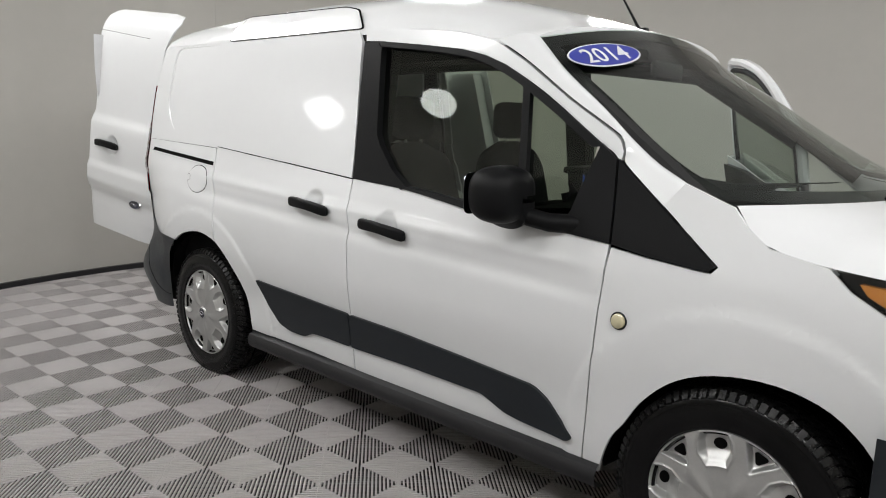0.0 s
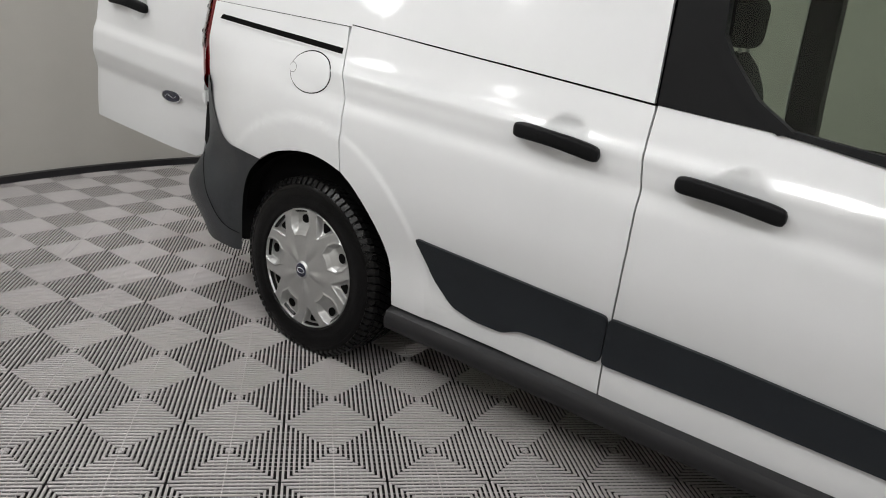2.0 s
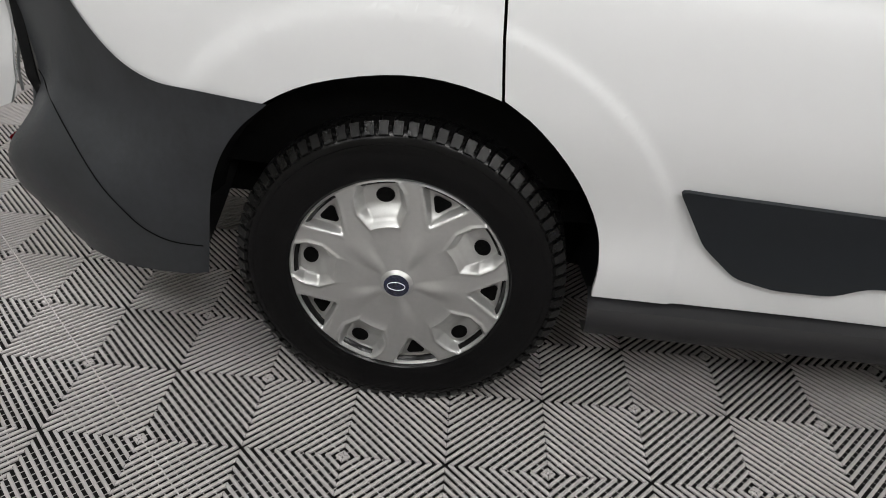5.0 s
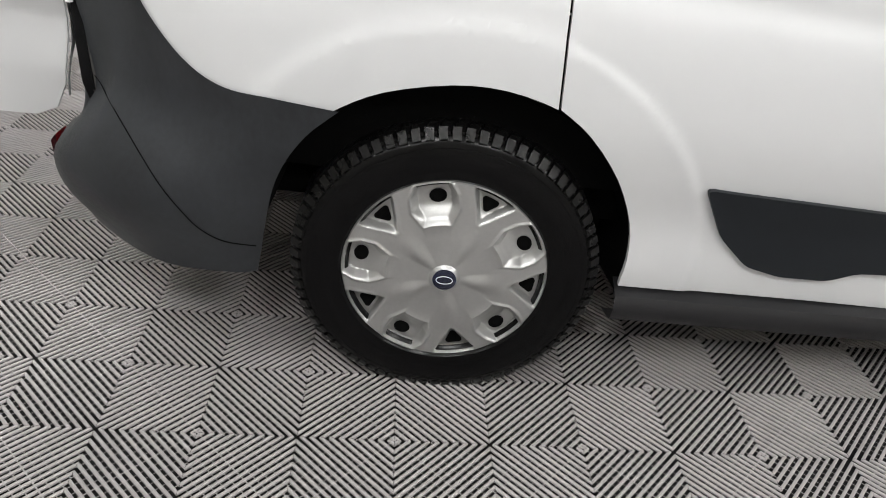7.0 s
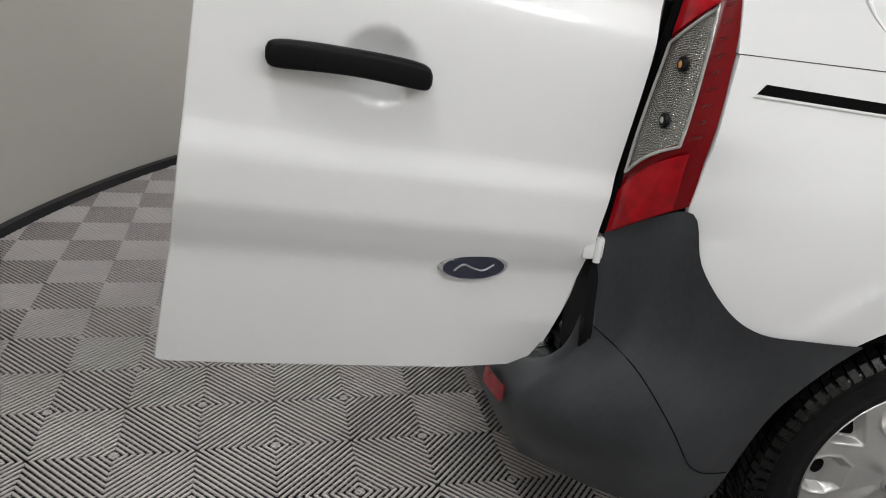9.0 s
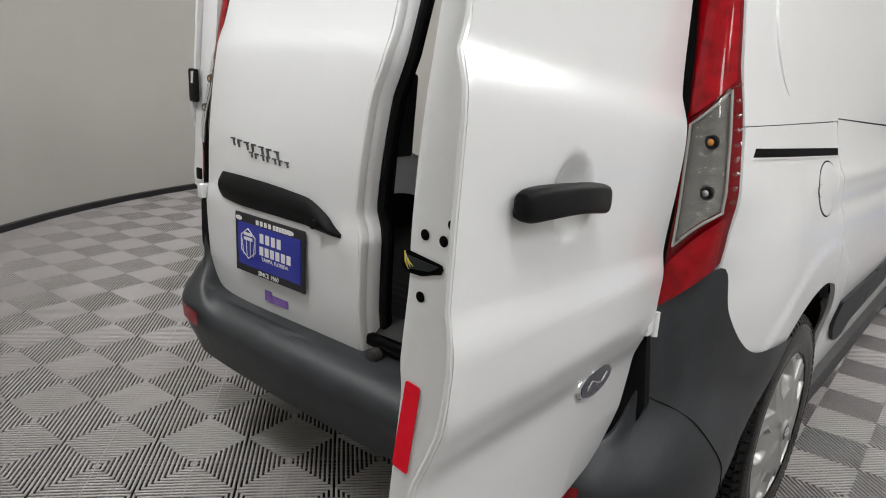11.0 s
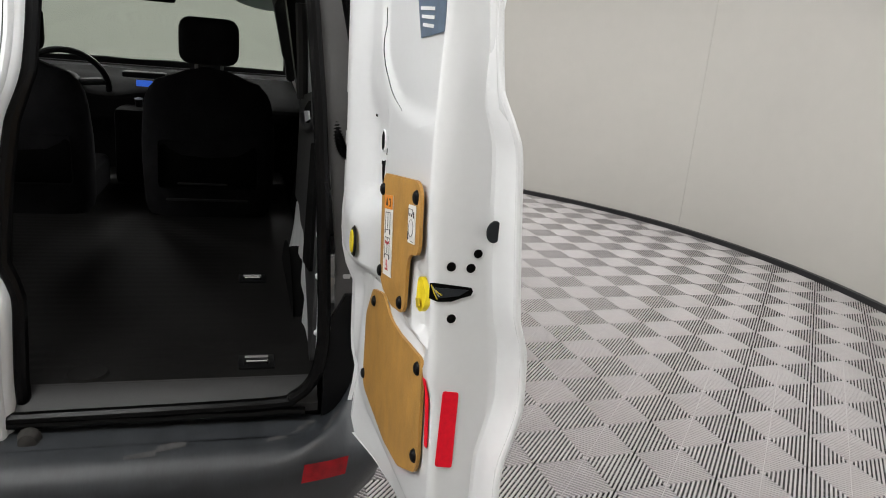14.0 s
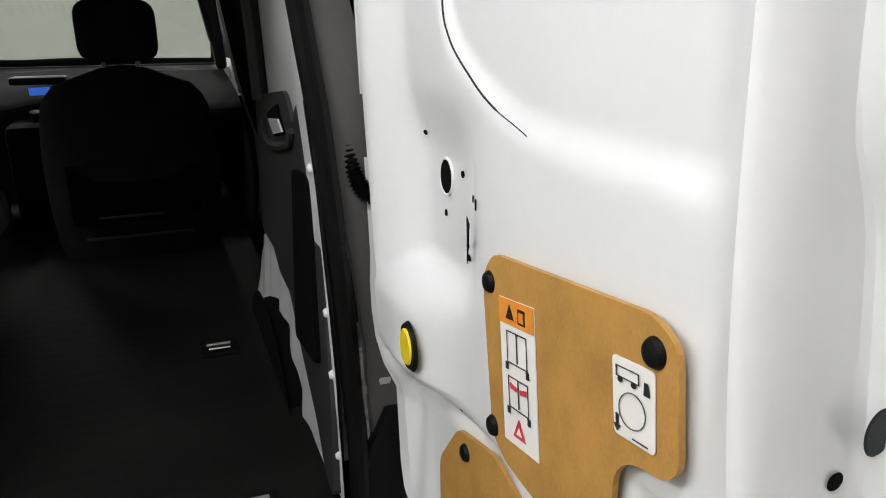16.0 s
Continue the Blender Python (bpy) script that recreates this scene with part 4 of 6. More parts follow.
def out_pq(p, q):
    """Depth of the outer skin in the door's own frame: p from the hinge, q along the leaning hinge line."""
    w = hermite(q, OUT_Q, OUT_W)
    w += (0.105 - .03 * step((q - .05) / .3)) * (min(p, .70) - 0.42)
    r = math.hypot((p - .445) / 1.0, (q - .255) / 0.95)
    if r < 0.062:
        w -= 0.021 * (1 - (r / 0.062) ** 2)
    if q < -0.17:
        w -= 0.020 * max(0, 1 - p / 0.22) * (-0.17 - q) / 0.12
    return w


def door_out(u, z):
    return out_pq(*to_pq(u, z))


def edge_u(z):
    """The shut face's u at a height."""
    return (EDGE_P - (z - HZ) * math.sin(TILT)) / math.cos(TILT)


def lip_p(q):
    return hermite(q, [-.30, -.15, -.05, .05, .36, .405, .42, .95], [.732, .724, .718, .714, .712, .712, .694, .684])


def step(t):
    t = max(0.0, min(1.0, t))
    return t * t * (3 - 2 * t)


def seg_dist(p, a, b):
    p, a, b = Vector(p), Vector(a), Vector(b)
    t = max(0, min(1, (p - a).dot(b - a) / (b - a).length_squared))
    return (p - a - t * (b - a)).length


def door_in(u, z):
    """Relief of the open door's inner panel: minus is towards the cargo space."""
    lean = hermite(z, [1.0, 1.22, 1.42], [.0, -.020, -.037])
    w = 0.030 + lean * step((u - .585) / .05) + 0.008 * step((.92 - z) / .05)
    # raised strip along the hinges, broader round the yellow plug
    boss = 0.035 * step(1 - (u - 0.08) / 0.16) * step((1.08 - z) / 0.08) * step((z - .885) / .05)
    w -= max(boss, 0.032 * step(1 - (to_pq(u, z)[0] - 0.02) / 0.10) * step((z - .60) / .10))
    # pressed window field
    low = hermite(u, [.13, .155, .18, .24, .29, .353, .45, .60], [1.42, 1.365, 1.323, 1.288, 1.268, 1.252, 1.248, 1.252])
    side_e = (0.600 - 0.05 * max(0, z - 1.3)) - u
    w += 0.010 * step((z - low) / 0.028 + 0.3) * step((u - 0.125) / 0.04) * step(side_e / 0.04)
    # hollow beside the upper board, dish at its foot, groove between the boards
    w += 0.020 * step((0.272 - u) / 0.08) * step((u - 0.04) / 0.06) * step((z - 1.03) / 0.05) * step((1.28 - z) / 0.09)
    d = min(seg_dist((u, z), (0.06, .875), (0.17, .905)), seg_dist((u, z), (0.17, .905), (0.30, .915)), seg_dist((u, z), (.30, .915), (.60, .925)))
    w += 0.012 * step(1 - d / 0.022)
    w += 0.018 * step((0.105 - u) / 0.05) * step((0.89 - z) / 0.05) * step((z - 0.60) / 0.05)
    w += 0.016 * step((u - 0.532) / 0.02) * step((0.634 - u) / 0.02) * step((1.045 - z) / 0.02) * step((z - 0.935) / 0.02)
    # the lower edge curves outwards
    w += 0.022 * step((0.60 + 0.11 * u - z) / 0.05)
    return min(w, door_out(u, z) - 0.014)


def at_door(u, w, z):
    return (HX - u, HY - w, z)


def rear_door_open(van):
    d = new("rear_door")
    d.parent = van
    tagged(d, "white rear cargo door standing open at a right angle, with hardboard inner panels")
    qs = [.90 - k * (.90 + .283) / 36 for k in range(37)]
    at_pq = lambda p, w, q: (lambda uz: at_door(uz[0], w, uz[1]))(to_uz(p, q))
    rel = lambda p, q: door_in(*to_uz(p, q))
    outer = [(0.05, 1.045), (-.06, 1.03), (-.095, .99), (-.075, .95), (-.025, .855), (.0, .74), (.0, .12), (.008, -.10), (.022, -.20), (.045, -.258), (.085, -.280), (.20, -.284), (.60, -.286), (.715, -.285)] + [(lip_p(q), q) for q in qs[::-1]] + [(.676, 1.0), (.655, 1.035), (.60, 1.045)]
    outer[13] = (.725, -.285)
    part("door_skin", sheet(outer, lambda p, q, t: at_pq(p, out_pq(p, q) - t, q), 0.008, 0.009), M_PAINT, d, "white outer door skin with a pressed crease")
    inner = [(0.12, .885), (.05, .845), (.012, .73), (.012, .50), (.022, .30), (.030, .12), (.038, -.10), (.050, -.20), (.068, -.255), (.10, -.275), (.30, -.280), (.62, -.281)] + [(EDGE_P - 0.012, q) for q in qs[::-1][1:-1]]
    part("inner_panel", sheet(inner, lambda p, q, t: at_pq(p, rel(p, q) + t, q), 0.006, 0.0095), M_INNER, d, "white pressed inner door panel")

    def edge(u, v):
        q = .885 - u * (.885 + .281)
        r = 0.012
        w0, w1 = rel(EDGE_P - .012, q), out_pq(lip_p(q) - 0.012, q) - 0.008
        deep = hermite(q, [.22, .42, .55, .70], [r, .030, .075, .085])
        if v < 0.25:
            a = v / 0.25 * math.pi / 2
            return at_pq(EDGE_P - r + r * math.sin(a), w0 + deep * (1 - math.cos(a)), q)
        t = (v - 0.25) / 0.75
        w0 += deep
        p_e = EDGE_P + (lip_p(q) - 0.006 - EDGE_P) * step((t - 0.80) / 0.20)
        return at_pq(p_e, w0 + (w1 - w0) * (0.92 * t + 0.08 * t * t), q)
    part("edge_panel", grid(edge, 70, 24), M_INNER, d, "white shut face of the door")
    part("hem", tube([at_pq(lip_p(q) - 0.001, out_pq(lip_p(q), q) - 0.005, q) for q in qs], 0.0045, 8), M_PAINT, d)
    part("bottom_fold", grid(lambda u, v: at_pq(.085 + .60 * u, (rel(.085 + .60 * u, -.278)) * (1 - v) + (out_pq(.085 + .60 * u, -.284) - 0.004) * v, -.281), 20, 3), M_INNER, d)
    part("hinge_fold", grid(lambda u, v: at_pq(0.002 + 0.02 * step((u - .85) / .15), rel(0.01, .72 - .95 * u) * (1 - v) + (out_pq(0.005, .72 - .95 * u) - .004) * v, .72 - .95 * u), 24, 2), M_INNER, d)
    # hardboard panels with plugs
    up = rounded([(.303, 1.118), (.322, 1.142), (.552, 1.173), (.577, 1.162), (.589, 1.084), (.578, 1.070), (.543, 1.063), (.525, 1.045), (.528, .972), (.512, .958), (.440, .943), (.360, .946), (.330, .960), (.304, 1.095)], 0.012, 3)
    lo = rounded([(.155, .820), (.213, .894), (.310, .918), (.380, .900), (.467, .903), (.598, .922), (.615, .915), (.630, .770), (.618, .745), (.513, .690), (.397, .668), (.185, .664), (.160, .676)], 0.014, 3)
    up_w, lo_w = .018, .030
    b1 = part("upper_board", sheet(up, lambda u, z, t: at_door(u, up_w + t, z), 0.005, 0.2), M_BOARD, d, "brown hardboard panel", smooth=False)
    b2 = part("lower_board", sheet(lo, lambda u, z, t: at_door(u, lo_w + t, z), 0.005, 0.2), M_BOARD, d, "brown hardboard panel", smooth=False)
    for k, (u, z) in enumerate([(.317, 1.113), (.557, 1.150), (.332, .970), (.500, .971), (.237, .877), (.592, .902), (.168, .692), (.612, .770)]):
        board, w = (b1, up_w) if k < 4 else (b2, lo_w)
        bm = lathe([(0.001, 0.0062), (0.005, 0.006), (0.0085, 0.0045), (0.0105, 0.0015), (0.0108, 0.0)], 20, "y")
        s = part("plug", bm, M_BLACK, board)
        s.location = at_door(u, w, z)
    # yellow plug and strap
    bm = lathe([(0.001, 0.002), (0.021, 0.002), (0.022, 0.0), (0.024, -0.002)], 32, "y")
    bmesh.ops.scale(bm, vec=(1.25, 1, 1.35), verts=bm.verts)
    p = part("plug_ring", bm, M_BLACK, d, "black-rimmed yellow plug")
    p.location = at_door(.128, door_in(.128, .966) - 0.003, .966)
    bm = lathe([(0.001, 0.005), (0.015, 0.005), (0.0165, 0.003), (0.0165, 0.0)], 32, "y")
    bmesh.ops.scale(bm, vec=(1.18, 1, 1.42), verts=bm.verts)
    q = part("plug_face", bm, M_YELLOW, p)
    strap = rounded([(.549, 1.020), (.560, 1.035), (.577, 1.036), (.603, 1.021), (.610, 1.006), (.602, .994), (.586, .992), (.563, 1.003)], 0.011, 4)
    s = part("release_strap", sheet(strap, lambda u, z, t: at_door(u, 0.030 - 0.006 * step((1.02 - z) / 0.03) + t, z), 0.008, 0.01), M_YELLOW, d, "yellow plastic door release")
    # finger hole as a flat patch, its inner shade painted in darker yellow
    part("finger_hole", sheet([(.581, 1.008), (.592, 1.012), (.602, 1.003), (.590, .997)], lambda u, z, t: at_door(u, 0.021 + t, z), 0.003, 0.02), surface("shaded_yellow", (0.45, 0.33, 0.01), 0.5), s)
    # punched holes of the inner panel
    for u, z, ru, rz in ((.130, 1.172, .019, .021), (.082, 1.216, .003, .003), (.178, 1.184, .004, .004), (.217, 1.166, .004, .004), (.248, 1.168, .0035, .006), (.129, 1.129, .0035, .004), (.194, 1.108, .003, .0035), (.198, 1.095, .006, .0035), (.205, .912, .002, .002)):
        ring = [(u + ru * math.cos(a), z + rz * math.sin(a)) for a in (2 * math.pi * k / 24 for k in range(24))]
        part("punched_hole", sheet(ring, lambda u, z, t: at_door(u, door_in(u, z) - 0.0018 + t, z), 0.001, 0.006), M_DARK, d, smooth=False)
        if ru > 0.01:
            part("hole_rim", tube([at_door(p[0], door_in(*p) - 0.001, p[1]) for p in ring + ring[:1]], 0.0018, 6), M_INNER, d)
    part("triangle_slot", sheet([(.214, 1.147), (.250, 1.150), (.244, 1.125), (.226, 1.099)], lambda u, z, t: at_door(u, door_in(u, z) - 0.0085 + t, z), 0.001, 0.006), M_DARK, d)
    # shut face: latch opening, holes, reflective tape
    def on_edge(y, z, out=0.0015):
        return (HX - edge_u(z) - out, y, z)
    for y, z, r in ((-.743, 1.073, .0058), (-.771, 1.071, .0058), (-.780, 1.091, .0055), (-.747, 1.001, .0058)):
        bm = lathe([(0.001, -0.0005), (r, -0.0005), (r * 1.15, 0.0)], 20, "x")
        h = part("edge_hole", bm, M_DARK, d)
        h.location = on_edge(y, z)
    bm = lathe([(0.001, 0), (0.0105, 0), (0.0115, 0.001)], 24, "x")
    bmesh.ops.scale(bm, vec=(1, 1, 1.35), verts=bm.verts)
    h = part("oval_hole", bm, M_CLAD, d)
    h.location = on_edge(-.797, 1.124, 0.014)
    slot = [(-.714, 1.051), (-.721, 1.051), (-.725, 1.048), (-.773, 1.044), (-.776, 1.039), (-.773, 1.033), (-.761, 1.030), (-.746, 1.025), (-.726, 1.025), (-.714, 1.030)]
    part("latch_slot", sheet(slot, lambda y, z, t: on_edge(y, z, 0.002 - t), 0.001, 0.05), M_DARK, d)
    part("latch", sheet([(-.721, 1.045), (-.769, 1.041), (-.756, 1.033), (-.724, 1.030)], lambda y, z, t: on_edge(y, z, 0.003 - t), 0.001, 0.05), M_CLAD, d, "dark door latch")
    part("red_tape", sheet(rounded([(-.741, .898), (-.764, .895), (-.760, .784), (-.735, .788)], 0.004), lambda y, z, t: on_edge(y, z, 0.0025 - t), 0.001, 0.03), M_REFLECT, d, "red reflective tape")
    part("red_tape", sheet(rounded([(.624, .904), (.642, .909), (.656, .808), (.641, .804)], 0.004), lambda u, z, t: at_door(u, door_in(u, z) - 0.003 + t, z), 0.001, 0.03), M_REFLECT, d, "red reflective tape")
    # thin dark line that draws the shade of the field's pressed step
    field = smooth([(.150, 1.42), (.156, 1.368), (.181, 1.323), (.240, 1.288), (.289, 1.268), (.353, 1.252)], 6)
    part("field_edge", tube([at_door(p[0], door_in(p[0], p[1]) - .0002, p[1]) for p in field], [.0011 if i < len(field) - 6 else .0006 for i in range(len(field))], 6), M_CLAD, d)
    # warning labels
    lab = part("warning_label", sheet([(.340, 1.108), (.404, 1.120), (.424, .986), (.360, .974)], lambda u, z, t: at_door(u, up_w - 0.0015 + t, z), 0.001, 0.2), M_LABEL, d, "white warning label with an orange head", smooth=False)
    def on1(a, b):
        return (.340 + .064 * a + b * .020, 1.108 + .012 * a - b * .134)
    def mark(pts, mat, name="print", lift=up_w - 0.0023, parent=lab):
        part(name, sheet(pts, lambda u, z, t: at_door(u, lift + t, z), 0.0004, 0.3), mat, parent, smooth=False)
    mark([on1(0, 0), on1(1, 0), on1(1, .17), on1(0, .17)], M_ORANGE)
    mark([on1(.22, .13), on1(.34, .03), on1(.46, .13)], M_INK, lift=up_w - 0.0028)
    mark([on1(.58, .14), on1(.58, .04), on1(.78, .04), on1(.78, .14)], M_INK, lift=up_w - 0.0028)
    mark([on1(.62, .125), on1(.62, .06), on1(.74, .06), on1(.74, .125)], M_ORANGE, lift=up_w - 0.0032)
    def frame_lines(o, a0, b0, a1, b1, w=0.008, parent=lab):
        for p in ([(a0, b0), (a1, b0), (a1, b0 + w), (a0, b0 + w)], [(a0, b1), (a1, b1), (a1, b1 - w), (a0, b1 - w)],
                  [(a0, b0), (a0 + 2 * w, b0), (a0 + 2 * w, b1), (a0, b1)], [(a1 - 2 * w, b0), (a1, b0), (a1, b1), (a1 - 2 * w, b1)]):
            mark([o(*q) for q in p], M_INK, parent=parent, lift=up_w - 0.0028)
    for b0 in (.21, .52):
        frame_lines(on1, .22, b0, .80, b0 + .22)
        mark([on1(.50, b0), on1(.525, b0), on1(.525, b0 + .2), on1(.50, b0 + .2)], M_INK, lift=up_w - 0.0028)
        mark([on1(.16, b0 + .22), on1(.24, b0 + .22), on1(.24, b0 + .27), on1(.16, b0 + .27)], M_INK, lift=up_w - 0.0028)
        mark([on1(.76, b0 + .22), on1(.84, b0 + .22), on1(.84, b0 + .27), on1(.76, b0 + .27)], M_INK, lift=up_w - 0.0028)
    mark([on1(.28, .56), on1(.48, .58), on1(.46, .61), on1(.30, .60)], M_REDINK, lift=up_w - 0.0031)
    mark([on1(.56, .58), on1(.76, .56), on1(.74, .60), on1(.58, .61)], M_REDINK, lift=up_w - 0.0031)
    mark([on1(.32, .93), on1(.50, .79), on1(.68, .93)], M_REDINK, lift=up_w - 0.0028)
    mark([on1(.42, .905), on1(.50, .85), on1(.58, .905)], M_LABEL, lift=up_w - 0.0031)
    lab2 = part("exit_label", sheet(rounded([(.515, 1.131), (.560, 1.138), (.568, 1.083), (.524, 1.076)], 0.004), lambda u, z, t: at_door(u, up_w - 0.0015 + t, z), 0.001, 0.2), M_LABEL, d, "white exit pictogram label", smooth=False)
    def on2(a, b):
        return (.515 + .045 * a + b * .0085, 1.131 + .007 * a - b * .055)
    frame_lines(on2, .12, .10, .68, .24, 0.012, lab2)
    for a in (.22, .55):
        bm_pts = [on2(a + .06 * math.cos(t), .27 + .035 * math.sin(t)) for t in (2 * math.pi * k / 10 for k in range(10))]
        mark(bm_pts, M_INK, parent=lab2, lift=up_w - 0.0028)
    mark([on2(.80, .16), on2(.88, .16), on2(.92, .32), on2(.78, .32)], M_INK, parent=lab2, lift=up_w - 0.0028)
    ring = [on2(.50 + (.30 * math.cos(t) - .10 * math.sin(t)), .60 + (.22 * math.sin(t) + .05 * math.cos(t))) for t in (2 * math.pi * k / 28 for k in range(28))]
    bm = tube([at_door(u, up_w - 0.0026, z) for u, z in ring + ring[:1]], 0.0004, 5)
    part("print", bm, M_INK, lab2)
    mark([on2(.10, .72), on2(.16, .72), on2(.16, .86), on2(.22, .86), on2(.13, .95), on2(.04, .86), on2(.10, .86)], M_INK, parent=lab2, lift=up_w - 0.0028)
    mark([on2(.50, .93), on2(.86, .93), on2(.86, .945), on2(.50, .945)], M_INK, parent=lab2, lift=up_w - 0.0028)
    sticker = part("notice_sticker", sheet([(.390, 1.425), (.553, 1.420), (.563, 1.378), (.425, 1.368)], lambda u, z, t: at_door(u, door_in(u, z) - 0.002 + t, z), 0.001, 0.1), surface("grey_blue_print", (0.10, 0.14, 0.20), 0.4, vary=0.3, scale=80), d, "small dark printed sticker")
    for k in range(3):
        mark([(.415 + .01 * k, 1.414 - .012 * k), (.50, 1.411 - .012 * k), (.50, 1.406 - .012 * k), (.415 + .01 * k, 1.409 - .012 * k)], M_WHITEINK, lift=door_in(.5, 1.40) - 0.003, parent=sticker)
    for k in range(3):
        part("latch_wire", tube([on_edge(-.716 - .002 * k, 1.049 - .003 * k, .002), on_edge(-.720 - .003 * k, 1.038, .004), on_edge(-.725 - .004 * k, 1.029 + .002 * k, .002)], .0008, 6), M_YELLOW if k != 1 else M_STEEL, d)
    # outside handle with its cup, badge
    def out_pt(u, z, o):
        return at_door(u, door_out(u, z) + o, z)
    part("handle", grip(lambda t: Vector(out_pt(.335, 1.086, .014)).lerp(Vector(out_pt(.58, 1.112, .014)), t) + Vector((0, -.012 * math.sin(math.pi * t), .008 * (1 - (2 * t - 1) ** 2))), Vector((0, 0, 1)), Vector((0, -1, 0)), .245, .0205, .013), M_BLACK, d, "black plastic pull handle")
    part("handle_foot", box((0.03, 0.03, 0.026), out_pt(.555, 1.108, 0.004), 0.006), M_BLACK, d)
    part("handle_foot", box((0.03, 0.03, 0.026), out_pt(.36, 1.088, 0.004), 0.006), M_BLACK, d)
    part("top_seam", tube([out_pt(.60 - .56 * t, 1.785 - .085 * t, -.0004) for t in (k / 16 for k in range(17))], .0016, 6), M_PILLAR, d)
    m = Matrix.Translation(out_pt(.223, .757, 0.002)) @ Matrix.Rotation(.11, 4, "Z") @ Matrix.Rotation(radians(90), 4, "X") @ Matrix.Rotation(radians(-3), 4, "Y")
    oval_badge(d, m, 0.066, 0.027)
    for z in (.793, 1.410):
        hx, hy = HX - to_uz(0, (z - HZ) / math.cos(TILT))[0], -.747 + .03 * (z > 1)
        h = part("hinge", box((0.040, 0.026, 0.040), (hx, hy - .008, z), 0.005), M_PAINT, d, "white door hinge")
        part("hinge_pin", tube([(hx + .008, hy - .022, z - 0.024), (hx + .008, hy - .022, z + 0.024)], 0.007, 12), M_PAINT, h)
        part("hinge_arm", box((0.06, 0.012, 0.036), (hx + .035, hy + .012, z), 0.003), M_PAINT, h)


def rear_door_closed(van):
    d = new("rear_door")
    d.parent = van
    tagged(d, "closed white rear cargo door with a number plate and a black grip bar")
    o = [(.02, .470), (.40, .474), (.66, .492), (.710, .515), (.728, .57), (.735, .68), (.720, .90), (.692, 1.106), (.635, 1.41), (.605, 1.58), (.56, 1.68), (.45, 1.735), (-.03, 1.745),
         (-.035, 1.60), (-.045, 1.41), (-.037, 1.252), (-.003, 1.15), (.012, 1.05), (.026, .93), (.031, .865), (.014, .82), (.003, .785), (.006, .70), (.011, .60), (.011, .50)]
    o = rounded(o, 0.02, 2)
    part("door_skin", sheet(o, lambda y, z, t: (rear_x(y, z) + t, y, z), 0.055, 0.03), M_PAINT, d)
    e = [(-.035, 1.60), (-.045, 1.41), (-.037, 1.252), (-.003, 1.15), (.012, 1.05), (.026, .93), (.031, .865), (.014, .82), (.003, .785), (.006, .70), (.011, .60), (.011, .48)]
    fine_e = smooth(e, 5)
    sect = [(.0, .0), (.002, -.006), (.010, -.011), (.022, -.012), (.026, -.017), (.036, -.022), (.056, -.024)]
    part("edge_flange", grid(lambda u, v: (lambda p, c: (rear_x(p[0], p[1]) + c[0], p[0] + c[1], p[1]))(fine_e[round(u * (len(fine_e) - 1))], sect[round(v * 6)]), len(fine_e) - 1, 6), M_INNER, d, "white folded door edge")
    part("door_seal", tube([(rear_x(y, z) + 0.068, y - 0.034, z) for y, z in e], 0.017, 10), M_RUBBER, d, "black rubber door seal")
    part("inner_card", sheet([(.0, .51), (.66, .51), (.58, 1.6), (-.06, 1.6)], lambda y, z, t: (rear_x(y, z) + 0.075 + t, y, z), 0.01, 0.2), M_DARK, d)
    part("seal_foot", lathe([(0.001, 0.026), (0.016, 0.022), (0.024, 0.0), (0.018, -0.022), (0.001, -0.026)], 20, "x", None, (-.738, -.045, .490)), surface("worn_rubber", (0.028, 0.026, 0.024), 0.6, vary=0.5, scale=40), d, "worn rubber buffer")
    # grip bar over the number plate
    def bar(u, v):
        y = .630 - .560 * u
        top = hermite(u, [0, .04, .25, .75, .9, 1], [.850, .880, .884, .872, .840, .796])
        low = hermite(u, [0, .05, .3, .72, .88, 1], [.818, .802, .796, .796, .790, .786])
        z = top + (low - top) * v
        return (rear_x(y, z) - 0.028 * math.sin(math.pi * (0.12 + 0.88 * v) * 0.92) * step(min(u, 1 - u) / 0.06 + 0.15), y, z)
    part("grip_bar", grid(bar, 40, 10), M_BLACK, d, "black plastic grip bar")
    part("lock_button", lathe([(0.001, -0.03), (0.012, -0.03), (0.014, -0.012)], 20, "x", None, (-.762, .148, .812)), M_BLACK, d)
    # plate
    px, pz = .358, .690
    pl = part("number_plate", box((0.006, .315, .178), (-.770, px, pz), 0.003), M_INK, d, "blue dealer plate in a black frame", smooth=False)
    part("plate_face", box((0.003, .285, .128), (-.7735, px, pz - .002), 0.001), M_BLUE, pl, smooth=False)
    def bars(y, z, w, h, mat=M_WHITEINK):
        part("lettering", box((0.0012, w, h), (-.7755, y, z)), mat, pl, smooth=False)
    for k, w in enumerate((.013, .008, .013, .013)):
        bars(px + .047 - .019 * k, pz + .073, .012, .014)
    for k in range(6):
        bars(px - .030 - .013 * k * 0.98, pz + .073, .010, .014)
    for k in range(4):
        bars(px + .028 - .026 * k, pz + .030, .017, .028)
    for k in range(6):
        bars(px + .030 - .0245 * k, pz - .007, .017, .026)
    bm = tube([(-.7755, px + .092 + .038 * math.sin(a), pz + .002 + .045 * math.cos(a)) for a in (2 * math.pi * k / 6 for k in range(7))], 0.0016, 6)
    for k in range(4):
        tube([(-.7755, px + .092 + .030 - .02 * k, pz + .012), (-.7755, px + .092 + .022 - .015 * k, pz - .034)], 0.0012, 6, bm)
    part("plate_shield", bm, M_WHITEINK, pl)
    for k in range(2):
        bars(px + .092, pz + .030 - .014 * k, .040, .009)
